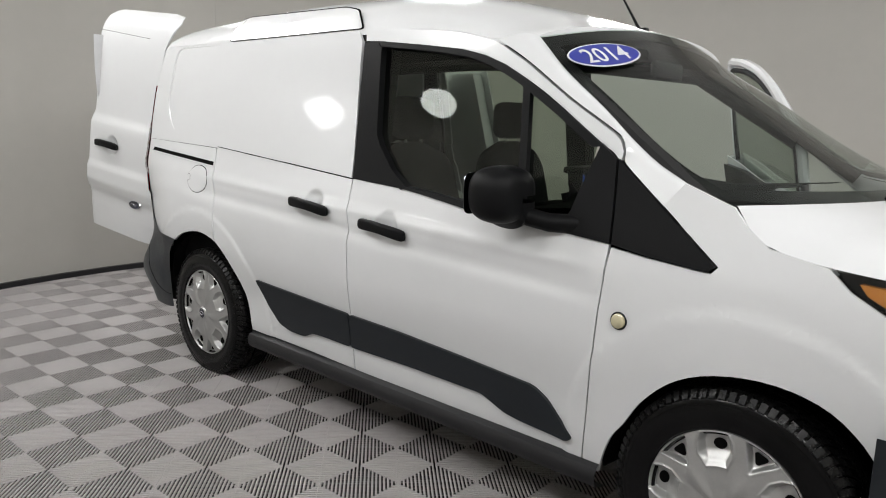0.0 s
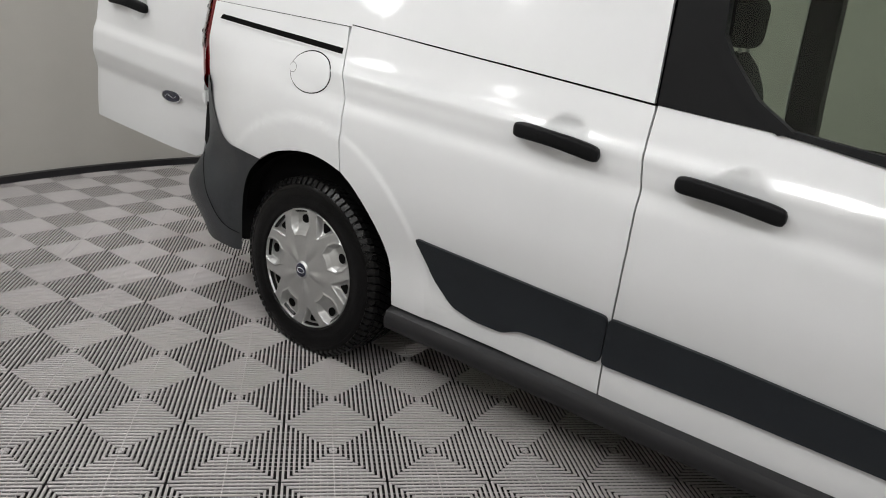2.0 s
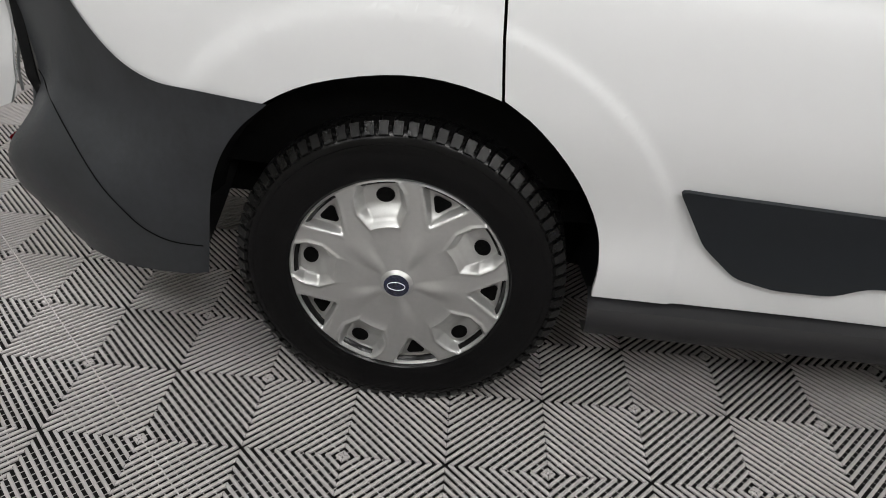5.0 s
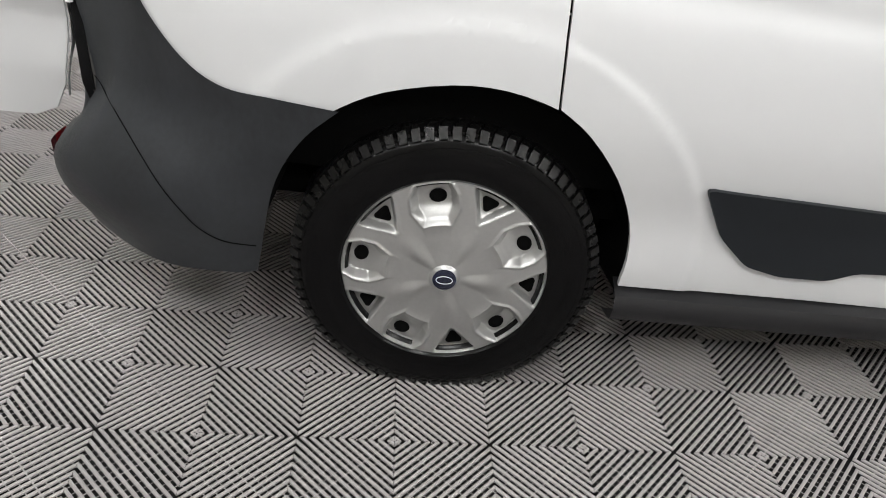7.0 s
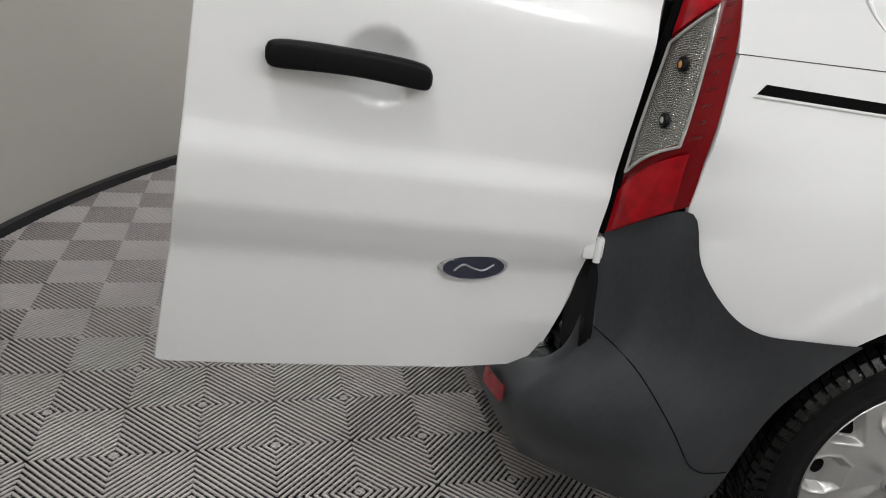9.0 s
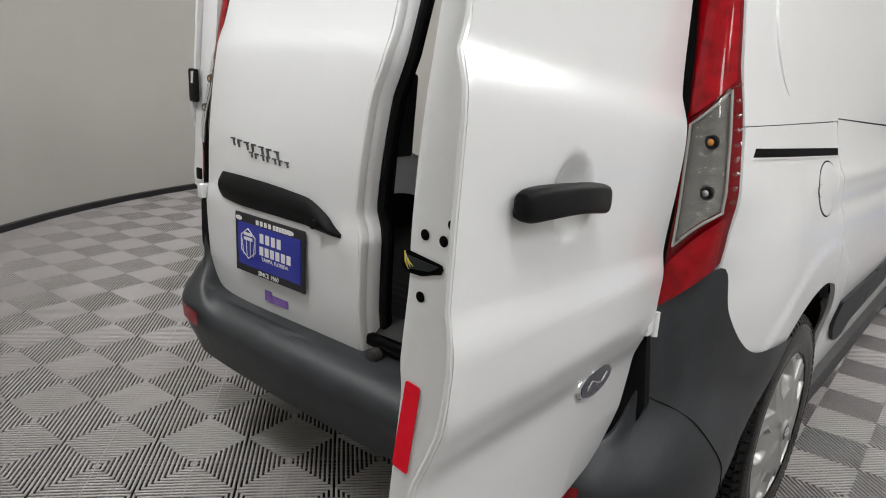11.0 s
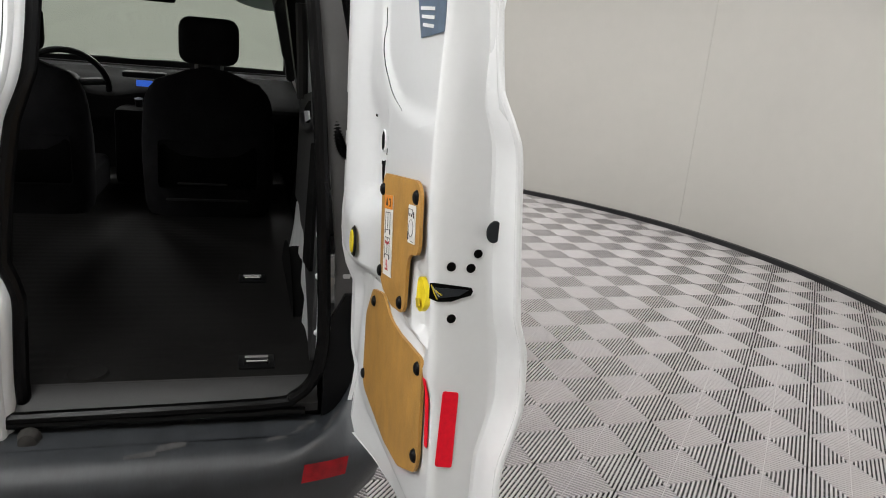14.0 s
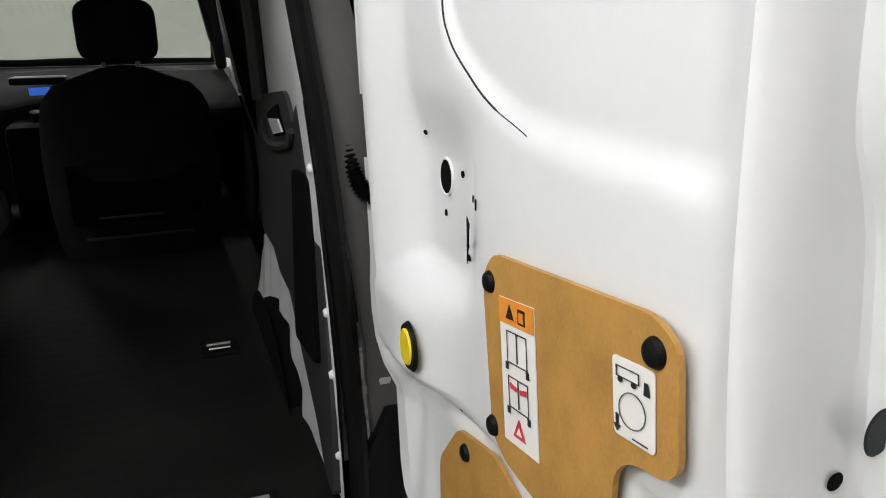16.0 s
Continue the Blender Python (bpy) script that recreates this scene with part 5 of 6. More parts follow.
    tm = lambda y, z: Matrix(((0, 0, -1, -.7755), (-1, 0, 0, y), (0, 1, 0, z), (0, 0, 0, 1)))
    text_part("plate_text", "TAMPA, FLORIDA", .0155, tm(px - .030, pz - .036), M_WHITEINK, pl)
    text_part("plate_text", "SINCE 1960", .019, tm(px, pz - .083), M_WHITEINK, pl)
    for y in (px + .135, px - .100):
        bm = bmesh.new()
        bmesh.ops.create_circle(bm, cap_ends=True, radius=1, segments=24)
        bmesh.ops.scale(bm, vec=(.016, .007, 1), verts=bm.verts)
        bmesh.ops.transform(bm, matrix=tm(y, pz + .073), verts=bm.verts)
        part("plate_oval", bm, M_WHITEINK, pl, smooth=False)
    # dealer sticker and raised model lettering as plain bars
    part("dealer_sticker", box((0.001, .080, .030), (rear_x(.36, .535) - 0.001, .342, .536), 0.0004), M_PURPLE, d, "small purple sticker", smooth=False)
    part("dealer_sticker", box((0.001, .035, .045), (rear_x(.40, .545) - 0.001, .392, .546), 0.0004), M_PURPLE, d, smooth=False)
    for k in range(7):
        y = .549 - .0345 * k
        b = part("model_lettering", box((0.004, .022, .0045), (rear_x(y, .975) - 0.002, y, .985 - .0022 * k), 0.001), M_LETTER, d, smooth=False)
        part("model_lettering", box((0.004, .007, .022), (rear_x(y, .975) - 0.002, y + (.004 if k % 2 else -.006), .975 - .0022 * k), 0.001, rot=Matrix.Rotation(radians(-14), 3, "X")), M_LETTER, d, smooth=False)
    for k in range(7):
        y = .458 - .0267 * k
        part("model_lettering", box((0.004, .017, .004), (rear_x(y, .945) - 0.002, y, .955 - .001 * k), 0.001), M_LETTER, d, smooth=False)
        part("model_lettering", box((0.004, .005, .015), (rear_x(y, .945) - 0.002, y + (.004 if k % 2 else -.004), .948 - .001 * k), 0.001, rot=Matrix.Rotation(radians(-14), 3, "X")), M_LETTER, d, smooth=False)
    for z in (.795, 1.410):
        part("hinge", box((0.05, 0.028, 0.044), (-.722, .742, z), 0.005), M_PAINT, d, "white door hinge")


def tail_lamp(van, sign):
    lamp = new("tail_lamp")
    lamp.parent = van
    tagged(lamp, "tall red and clear tail lamp")
    fx = lambda z: hermite(z, [.90, .98, 1.10, 1.24, 1.40, 1.46], [-.605, -.605, -.593, -.585, -.576, -.570])
    ry = lambda z: hermite(z, [.82, .964, 1.1, 1.3, 1.46], [.756, .760, .750, .732, .705])

    def at(a, z, out=0.0):
        """a: 0 on the side edge, 1 on the rear edge."""
        zb = z + (0.908 - 0.820) * -a * step((1.0 - z) / 0.09)
        p0 = Vector((fx(zb), -half_width(fx(zb), zb), 0))
        p2 = Vector((hermite(zb, [.82, .995, 1.166, 1.46], [-.716, -.700, -.664, -.61]), -ry(zb), 0))
        p1 = Vector((p2.x * 0.62 + p0.x * 0.38 - 0.03, p0.y * 0.80 + p2.y * 0.20, 0))
        q = (1 - a) ** 2 * p0 + 2 * a * (1 - a) * p1 + a * a * p2
        q += Vector((-0.6, -0.8, 0)) * out
        return (q.x, -sign * q.y if sign > 0 else q.y, zb) if sign < 0 else (q.x, -q.y, zb)

    part("lamp_body", grid(lambda u, v: at(u, .905 + .54 * v, -0.004), 14, 20), M_REDDARK, lamp, "dark red lamp body")

    def zone(name, z0, z1, a0, a1, out, mat, s0=0.0, s1=0.0, label=""):
        part(name, grid(lambda u, v: at(a0 + (a1 - a0) * u, (z0 - s0 * u) * (1 - v) + (z1 - s1 * u) * v, out), 14, 10), mat, lamp, label)
    zone("red_lens", 1.245, 1.44, .20, .95, .004, M_RED, 0.07, 0.0)
    zone("red_lens", .910, .998, .16, .97, .004, M_RED, 0.0, .045)
    zone("clear_back", 1.012, 1.232, .30, .93, .001, M_LATTICE, .045, .07)
    zone("clear_lens", 1.006, 1.238, .27, .95, .009, M_LENS, .045, .07, "clear ribbed lens")
    for z in (1.045, 1.135):
        o = part("bulb_socket", lathe([(0.009, -0.005), (0.012, -0.004), (0.014, 0.002), (0.012, 0.006)], 20, "x"), M_BLACK, lamp)
        o.location = at(.58, z, .003)
        o = part("bulb", lathe([(0.001, -0.007), (0.005, -0.006), (0.009, -0.002), (0.009, 0.006)], 16, "x"), M_AMBER if z > 1.1 else M_STEEL, lamp)
        o.location = at(.58, z, .003)
    rim = [(.29, 1.008), (.93, .967), (.93, 1.163), (.29, 1.228), (.29, 1.008)]
    edge = [at(p[0] + (q[0] - p[0]) * k / 6, p[1] + (q[1] - p[1]) * k / 6, .005) for p, q in zip(rim, rim[1:]) for k in range(6)]
    part("lens_bezel", tube(edge + edge[:1], .0026, 8), surface("pale_lens_edge", (0.45, 0.43, 0.41), 0.25, vary=0.06), lamp, "pale bright lens edge")
    bm = bmesh.new()
    for k in range(9):
        tube([at(.10 + 0.10 * u, 1.03 + .026 * k - 0.006 * u, 0.006) for u in (0, .5, 1)], 0.0035, 6, bm)
    part("lens_ribs", bm, M_LENS, lamp)
    part("lamp_gasket", tube([at(1.02, z, -0.006) for z in (.91, 1.0, 1.1, 1.2, 1.3, 1.44)], 0.012, 8), M_DARK, lamp)


def bumper(van):
    """Grey bumper: side wings up to the arches, a deep rear beam with a step and a lower valance line."""
    b = new("rear_bumper")
    b.parent = van
    tagged(b, "dark grey plastic rear bumper with scuffed step")
    T = [(-.222, .660), (-.341, .672), (-.43, .678), (-.50, .718), (-.565, .800), (-.600, .893), (-.65, .858), (-.697, .815)]
    U = [(-.285, .60), (-.36, .60), (-.45, .60), (-.52, .61), (-.585, .64), (-.635, .66), (-.675, .64), (-.71, .62)]
    M = [(-.345, .49), (-.40, .48), (-.47, .47), (-.55, .46), (-.63, .46), (-.70, .455), (-.765, .45), (-.805, .445)]
    B = [(-.392, .262), (-.43, .258), (-.50, .258), (-.57, .260), (-.63, .268), (-.68, .275), (-.73, .282), (-.765, .286)]
    MY, BY = [.872, .876, .882, .882, .872, .852, .818, .778], [.835, .842, .842, .836, .818, .790, .755, .725]
    rails = [[(x, -half_width(x, z) - 0.006, z) for x, z in T], [(x, -half_width(x, z) - 0.010 + .02 * max(0, -.60 - x) / .11, z) for x, z in U],
             [(x, -y, z) for (x, z), y in zip(M, MY)], [(x, -y, z) for (x, z), y in zip(B, BY)]]
    rails[0][6], rails[0][7] = (-.662, -.803, .868), (-.717, -.762, .828)
    rails[0] += [(-.724, -.745, .66), (-.712, -.690, .510), (-.700, -.60, .490), (-.700, -.30, .490), (-.700, 0, .490)]
    rails[1] += [(-.745, -.745, .555), (-.790, -.670, .505), (-.812, -.56, .470), (-.822, -.30, .467), (-.825, 0, .467)]
    rails[2] += [(-.832, -.720, .440), (-.848, -.620, .430), (-.853, -.48, .420), (-.858, -.25, .416), (-.860, 0, .415)]
    rails[3] += [(-.790, -.690, .286), (-.800, -.600, .284), (-.805, -.48, .280), (-.812, -.25, .276), (-.815, 0, .275)]
    fine = [smooth(r, 5) for r in rails]

    def beam(u, v, s):
        i = min(len(fine[0]) - 1, int(round(u * (len(fine[0]) - 1))))
        c = [[r[i][k] for r in fine] for k in range(3)]
        q = [hermite(v, [0, .30, .60, 1.0], c[k]) for k in range(3)]
        return (q[0], -s * q[1], q[2]) if s > 0 else (q[0], q[1], q[2])
    scuffed = surface("scuffed_plastic", (0.026, 0.029, 0.033), 0.42, vary=0.35, scale=6, bump=0.2, bump_scale=700, rough_vary=0.14, stretch=(1, 3, 0.6))
    for sign in (-1, 1):
        part("bumper_shell", grid(lambda u, v: beam(u, v, sign), len(fine[0]) - 1, 24), scuffed, b, "dark grey moulded bumper shell")
        net = [Vector(beam(i / (len(fine[0]) - 1), j / 60, sign)) for i in range(len(fine[0])) for j in range(61)]
        joint = []
        for x, z in ((-.705, .632), (-.690, .622), (-.666, .606), (-.627, .568), (-.563, .477), (-.520, .410), (-.490, .370), (-.448, .343), (-.39, .333)):
            near = sorted(net, key=lambda p: (p.x - x) ** 2 + (p.z - z) ** 2 + (10 if abs(p.y) < .70 else 0))[:3]
            joint.append(Vector((x, sum(p.y for p in near) / 3 + sign * .0015, z)))
        joint = smooth(joint, 4)
        part("bumper_joint", tube(joint, 0.0011, 6), M_DARK, b)
    scuff = surface("pale_scuff", (0.055, 0.055, 0.056), 0.6, vary=0.4, scale=60)
    for sign, u0, u1, v0, v1 in ((-1, 9.6, 10.0, .06, .20), (-1, 10.6, 11.0, .10, .26), (1, 11.4, 11.0, .08, .22), (1, 9.2, 8.8, .14, .28), (-1, 8.8, 9.0, .12, .30)):
        part("scuff_mark", grid(lambda u, v: Vector(beam((u0 + .2 * round(v) + (u1 - u0) * u) / 12, v0 + (v1 - v0) * u + .012 * v, sign)) + Vector((-.0006, 0, .0012)), 5, 1), scuff, b)
    part("step_pad", grid(lambda u, v: (-.700 - .075 * v, -.60 + 1.2 * u, .4945 - .0135 * v), 20, 3), scuffed, b)
    for sign in (-1, 1):
        net = [Vector(beam(i / 400, .3 + .6 * j / 80, sign)) for i in range(200, 401) for j in range(81)]
        def face(y, z):
            near = sorted(net, key=lambda p: (abs(p.y) - y) ** 2 + (p.z - z) ** 2)[:4]
            return min(p.x for p in near) - hermite(y, [.60, .653, .703], [.014, .014, .011])
        ends = [[face(y, z) for y in (.604, .653, .703)] for z in (.408, .457)]
        def plate(u, v):
            x0, x1 = (hermite(u, [0, .5, 1], e) for e in ends)
            return (x0 + (x1 - x0) * v, sign * (.604 + .099 * u + .006 * v), .408 + .045 * v + .008 * u)
        part("reflector", grid(plate, 8, 3), M_RED, b, "red bumper reflector")
    part("tow_cap", lathe([(0.018, -0.8515), (0.0195, -0.853), (0.021, -0.8515)], 24, "x", None, (0, -.30, .345)), M_CLAD, b)


def rear_frame(van):
    """The opening's frame, seal, sill and the pillar beside the hinges."""
    for sign in (-1, 1):
        o = [(.69, .46), (.71, .46), (.765, .60), (.75, .95), (.72, 1.2), (.66, 1.5), (.60, 1.66), (.50, 1.735), (.47, 1.70), (.57, 1.62), (.625, 1.42), (.655, 1.1), (.676, .9), (.685, .65)]
        # the pillar is white; its shade is put into the grey colour
        part("pillar_frame", sheet(o, lambda y, z, t, s=sign: (rear_x(0, z) + 0.045 + t, s * y, z), 0.02, 0.05), M_PILLAR, van, "white rear pillar frame with its shade painted grey")
        part("pillar_cover", sheet([(.66, .46), (.72, .46), (.77, .62), (.755, .80), (.70, .80), (.66, .72)], lambda y, z, t, s=sign: (rear_x(0, z) + 0.030 + t, s * y, z), 0.02, 0.05), M_BLACK, van, "black lower pillar cover")
    seal = smooth([(.56, 1.66), (.600, 1.50), (.612, 1.41), (.630, 1.2), (.645, .97), (.654, .75), (.652, .66), (.636, .595), (.595, .550), (.52, .532), (.0, .524)], 5)
    pts = [(rear_x(0, p[1]) + 0.03, -p[0], p[1]) for p in (tuple(v) for v in seal)]
    part("opening_seal", tube(pts, 0.015, 10), M_RUBBER, van, "black rubber opening seal")
    strip = smooth([(-.601, .575), (-.585, .72), (-.570, .84), (-.512, 1.06), (-.443, 1.276), (-.40, 1.45), (-.36, 1.6)], 5)
    part("opening_trim", grid(lambda u, v: (lambda p: (p[0] - .032 + .064 * v, -.652 + .03 * max(0, p[1] - 1.1), p[1]))(strip[round(u * (len(strip) - 1))]), len(strip) - 1, 2), M_INNER, van, "white painted flange of the rear opening")
    for z in (.66, .80, .90, 1.12):
        x = hermite(z, [.575, .84, 1.06, 1.276], [-.612, -.582, -.524, -.455])
        part("trim_screw", lathe([(0.001, .006), (.005, .006), (.008, .002), (.008, 0)], 14, "y", None, (x, -.652, z)), M_INNER, van)
    # grommet, cable bellows, buffer beside the hinge
    hose = smooth([(-.660, -.668, 1.275), (-.666, -.667, 1.245), (-.672, -.667, 1.215), (-.680, -.668, 1.185), (-.690, -.673, 1.150), (-.700, -.684, 1.125), (-.712, -.700, 1.115)], 28)
    n = len(hose)
    part("cable_bellows", tube(hose, [.007 + .0095 * step(i / 16) - .0045 * step((i - n * .22) / (n * .16)) if i < n * .40 else .0115 + .0018 * math.sin(i * 1.25) for i in range(n)], 14), M_RUBBER, van, "black corrugated cable sleeve", crease=80)
    part("buffer", box((0.03, 0.06, 0.095), (-.680, -.684, .975), 0.02, 3), M_BLACK, van, "black rubber buffer")
    hb = part("hinge_plate", box((0.010, 0.042, 0.115), (-.683, -.682, .825), 0.010, 3), M_HINGE, van, "grey bolted hinge plate")
    part("hinge_arm", box((0.03, 0.03, 0.045), (-.694, -.704, .826), 0.008, 2), M_HINGE, hb)
    for z, dy in ((.777, -.008), (.824, .010), (.872, -.006)):
        part("hinge_bolt", lathe([(0.001, -0.016), (0.009, -0.016), (0.011, -0.006), (0.014, -0.004)], 12, "x", None, (-.684, -.682 + dy, z)), M_STEEL, hb)
    part("sill_step", grid(lambda u, v: (-.655 - .060 * v, -.65 + 1.30 * u, .573 - .025 * v - .02 * v * v), 16, 6, lambda u, v: (-.655 - .060 * v, -.65 + 1.30 * u, .553 - .025 * v - .02 * v * v)), surface("scratched_sill", (0.013, 0.013, 0.0135), 0.55, vary=0.3, scale=8, stretch=(3, 1, 1)), van, "grey plastic loading sill")
    part("sill_lip", tube([(-.722, -.62 + 1.24 * k / 20, .512 + 0.002 * math.sin(k * 2.1)) for k in range(21)], 0.010, 8), M_RUBBER, van)
    part("sill_front", box((0.02, 1.3, 0.10), (-.690, 0, .47)), M_DARK, van)


# ---- inside of the van, and its left side ----
def seat(van, y, name="front_seat"):
    s = new(name)
    s.parent = van
    tagged(s, "black cloth front seat with a separate headrest")

    def shell(u, v):
        a = 2 * math.pi * u
        c, n = math.cos(a), math.sin(a)
        e = lambda t, p: math.copysign(abs(t) ** p, t)
        zz = .52 + .66 * v
        wide = hermite(v, [0, .15, .5, .8, .93, 1.0], [.21, .262, .27, .255, .215, .10])
        deep = hermite(v, [0, .3, .8, 1.0], [.10, .085, .065, .03])
        lean = -.10 * (v - 0.2)
        return (1.00 + lean + deep * e(c, .6), y + wide * e(n, .55), zz + (0.02 * (1 - abs(n)) if v > 0.9 else 0))
    bm = grid(shell, 32, 18)
    bm2 = bmesh.new()
    top = [bm2.verts.new(shell(k / 32, 1.0)) for k in range(32)]
    bm2.faces.new(top)
    merge(bm, bm2)
    bmesh.ops.recalc_face_normals(bm, faces=bm.faces)
    part("backrest", bm, M_CLOTH, s)
    part("cushion", box((.50, .50, .16), (1.26, y, .66), .05, 3), M_CLOTH, s)
    part("seat_base", box((.42, .42, .10), (1.24, y, .55), .01), M_DARK, s)
    h = part("headrest", box((.10, .235, .185), (.932, y, 1.303), .058, 5), M_CLOTH, s)
    for dy in (-.05, .05):
        part("headrest_post", tube([(.945, y + dy, 1.13), (.94, y + dy, 1.21)], .007, 8), M_STEEL, h)
    part("back_pocket", box((.012, .40, .20), (.900, y, .80), .02), M_DARK, s)
    if y < 0:
        part("fold_edge", box((.012, .20, .007), (.892, -.32, .720), .003), M_TRIM, s)
        part("fold_edge", box((.012, .33, .009), (.888, -.34, .652), .004), M_TRIM, s)


def inside(van):
    # cargo floor with pressed ribs at the rear, and lashing rings
    def fl(u, v):
        x, y = -.660 + 2.9 * u, -.70 + 1.40 * v
        z = .571
        if -.62 < x < .9:
            z += 0.0013 * math.sin(x * 2 * math.pi / .045) * step((x + .62) / .05) * (0.35 + 0.65 * step((-.40 - x) / 0.06)) * step((.56 - abs(y)) / .05)
        return (x, y, z)
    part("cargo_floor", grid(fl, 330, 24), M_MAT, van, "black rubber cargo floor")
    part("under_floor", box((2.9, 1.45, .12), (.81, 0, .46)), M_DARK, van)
    for x, y in ((-.578, -.512), (.066, -.512), (.066, .512)):
        r = new("lashing_ring")
        r.parent = van
        tagged(r, "steel lashing ring in a recessed cup")
        part("ring_cup", box((.075, .085, .006), (x, y, .575), .002), M_BLACK, r)
        part("ring_wire", tube([(x - .018, y - .028, .579), (x - .022, y - .024, .588), (x - .022, y + .024, .588), (x - .018, y + .028, .579)], .0045, 8), M_CHROME, r)
        part("ring_wire", tube([(x + .02, y - .028, .579), (x + .02, y + .028, .579)], .004, 8), M_STEEL, r)
    bm = lathe([(.001, .575), (.036, .575), (.042, .578), (.047, .572)], 28, "z", None, (-.610, -.137, 0))
    part("floor_cap", bm, M_MAT, van, "round black floor cap")
    # wheel houses and trim panels
    for s in (-1, 1):
        def house(u, v, s=s):
            x = -.50 + .94 * u
            top = .575 + .315 * math.sin(math.pi * min(1, max(0, (x + .50) / .94))) ** .55
            z = .571 + (top - .571) * min(1, v / .6)
            y = .648 + 0.02 * (v / .6) + (0.0 if v < .6 else (v - .6) / .4 * .16) + 0.006 * math.sin(x * 45) * step((.40 - abs(x - .0)) / .1)
            return (x, s * y, z)
        part("wheel_house", grid(house, 30, 16), M_INNER, van, "white wheel house in the cargo space")
        trim = [(-.605, .58), (-.55, .585), (-.477, .657), (-.346, .733), (-.232, .813), (-.112, .816), (-.03, .849), (.134, .844), (.165, 1.155), (.056, 1.181), (-.246, 1.215), (-.272, 1.210), (-.299, 1.186), (-.329, 1.163), (-.352, 1.192), (-.386, 1.209), (-.43, 1.217), (-.50, 1.20), (-.555, .98), (-.605, .71)]
        part("side_trim", sheet(rounded(trim, .015), lambda x, z, t, s=s: (x, s * (.640 + .03 * (z - .6) + t * 0.9), z), 0.02, .05), M_TRIM, van, "black plastic cargo side trim")
        part("trim_panel", sheet(rounded([(-.53, .79), (-.33, .76), (-.35, 1.09), (-.485, 1.10)], .02), lambda x, z, t, s=s: (x, s * (.632 + .03 * (z - .6) + t * 0.9), z), 0.01, .1), M_DARK, van)
        on_trim = lambda x, z, t, s=s: (x, s * (.636 + .03 * (z - .6) + t), z)
        part("pull_cup", sheet(rounded([(-.045, 1.150), (-.188, 1.186), (-.215, 1.162), (-.265, 1.138), (-.150, 1.117), (-.07, 1.134)], .012), on_trim, .006, .05), M_DARK, van, "dark pull cup")
        part("pull_plate", sheet([(-.085, 1.145), (-.21, 1.159), (-.257, 1.141), (-.152, 1.122)], lambda x, z, t, s=s: (x, s * (.632 + .03 * (z - .6) + t), z), .004, .05), M_INNER, van)
        part("cup_lip", tube([on_trim(x, z, 0) for x, z in smooth([(.02, 1.125), (-.02, 1.100), (-.10, 1.094), (-.231, 1.110), (-.320, 1.130), (-.345, 1.155)], 6)], .008, 8), M_TRIM, van)
        part("pillar_panel", sheet([(-.44, 1.10), (-.01, 1.10), (.005, 1.30), (.01, 1.62), (-.38, 1.62), (-.42, 1.3)], lambda x, z, t, s=s: (x, s * (.665 - .03 * (z - 1.2) + t), z), .012, .1), M_INNER, van, "white painted inner rear pillar")
        part("belt_guide", tube([(.06, s * .655, 1.17), (.045, s * .650, 1.30), (.03, s * .64, 1.45)], .018, 8), M_TRIM, van)
    # upper inner rails, B pillars and cross beam
    for s in (-1, 1):
        part("pillar_inner", sheet([(1.05, .55), (1.19, .55), (1.18, 1.0), (1.17, 1.6), (1.06, 1.6), (1.06, 1.0)], side(s, -0.035), .09, .1), M_BLACK, van, "black inner pillar trim")
        part("roof_rail", tube([(-.45, s * .63, 1.60), (.4, s * .66, 1.62), (1.1, s * .68, 1.60), (1.8, s * .66, 1.52), (2.25, s * .74, 1.24)], .035, 8), M_LINING, van)
        part("pillar_lining", tube([(1.84, s * .665, 1.53), (2.15, s * .725, 1.34), (2.50, s * .775, 1.10)], .03, 8), M_LINING, van)
        # upper inner sides: the cargo space's shade is mixed into this grey
        part("inner_upper", sheet([(-.55, 1.2), (.10 if s > 0 else 1.05, 1.2), (.10 if s > 0 else 1.05, 1.62), (-.44, 1.62)], lambda x, z, t, s=s: (x, s * (half_width(x, z) - .05 - t), z), .01, .1), surface("shaded_inner_paint", (0.16, 0.16, 0.16), 0.7), van)
    part("rear_header", box((.12, 1.0, .07), (-.53, 0, 1.70), .02), M_LINING, van)
    part("roof_console", box((.20, .26, .05), (1.72, 0, 1.575), .015), M_LINING, van)
    part("dome_lamp", box((.05, .08, .012), (1.50, .02, 1.575), .004), glow("dome_lamp_glow", (1.0, 0.45, 0.28), 0.6), van, "small warm dome lamp")
    part("rear_view_mirror", box((.03, .24, .07), (1.98, -.02, 1.50), .02, 3), M_BLACK, van, "black rear-view mirror")
    seat(van, -.345)
    seat(van, .378)
    # dashboard, screen, wheel
    def dash(u, v):
        y = -.78 + 1.56 * u
        hump = 0.05 * math.exp(-((y - .34) / .17) ** 2) + 0.055 * math.exp(-((y + .02) / .15) ** 2)
        x = hermite(v, [0, .25, .5, .75, 1], [1.78, 1.72, 1.66, 1.80, 2.45])
        z = hermite(v, [0, .25, .5, .75, 1], [.62, .80, .95, 1.01, 1.08])
        return (x - hump * 0.8 * (0.3 < v < 0.9), y, z + hump * (v > .4) * (1 if v < .9 else .3))
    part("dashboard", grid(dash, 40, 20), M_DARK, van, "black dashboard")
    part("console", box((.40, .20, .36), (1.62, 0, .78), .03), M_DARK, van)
    part("gear_lever", tube([(1.55, 0, .93), (1.53, 0, 1.00)], [.012, .02], 10), M_BLACK, van)
    part("centre_screen", box((.004, .075, .03), (1.612, -.018, 1.068), .004, rot=Matrix.Rotation(radians(-15), 3, "Y")), M_SCREEN, van, "small blue display")
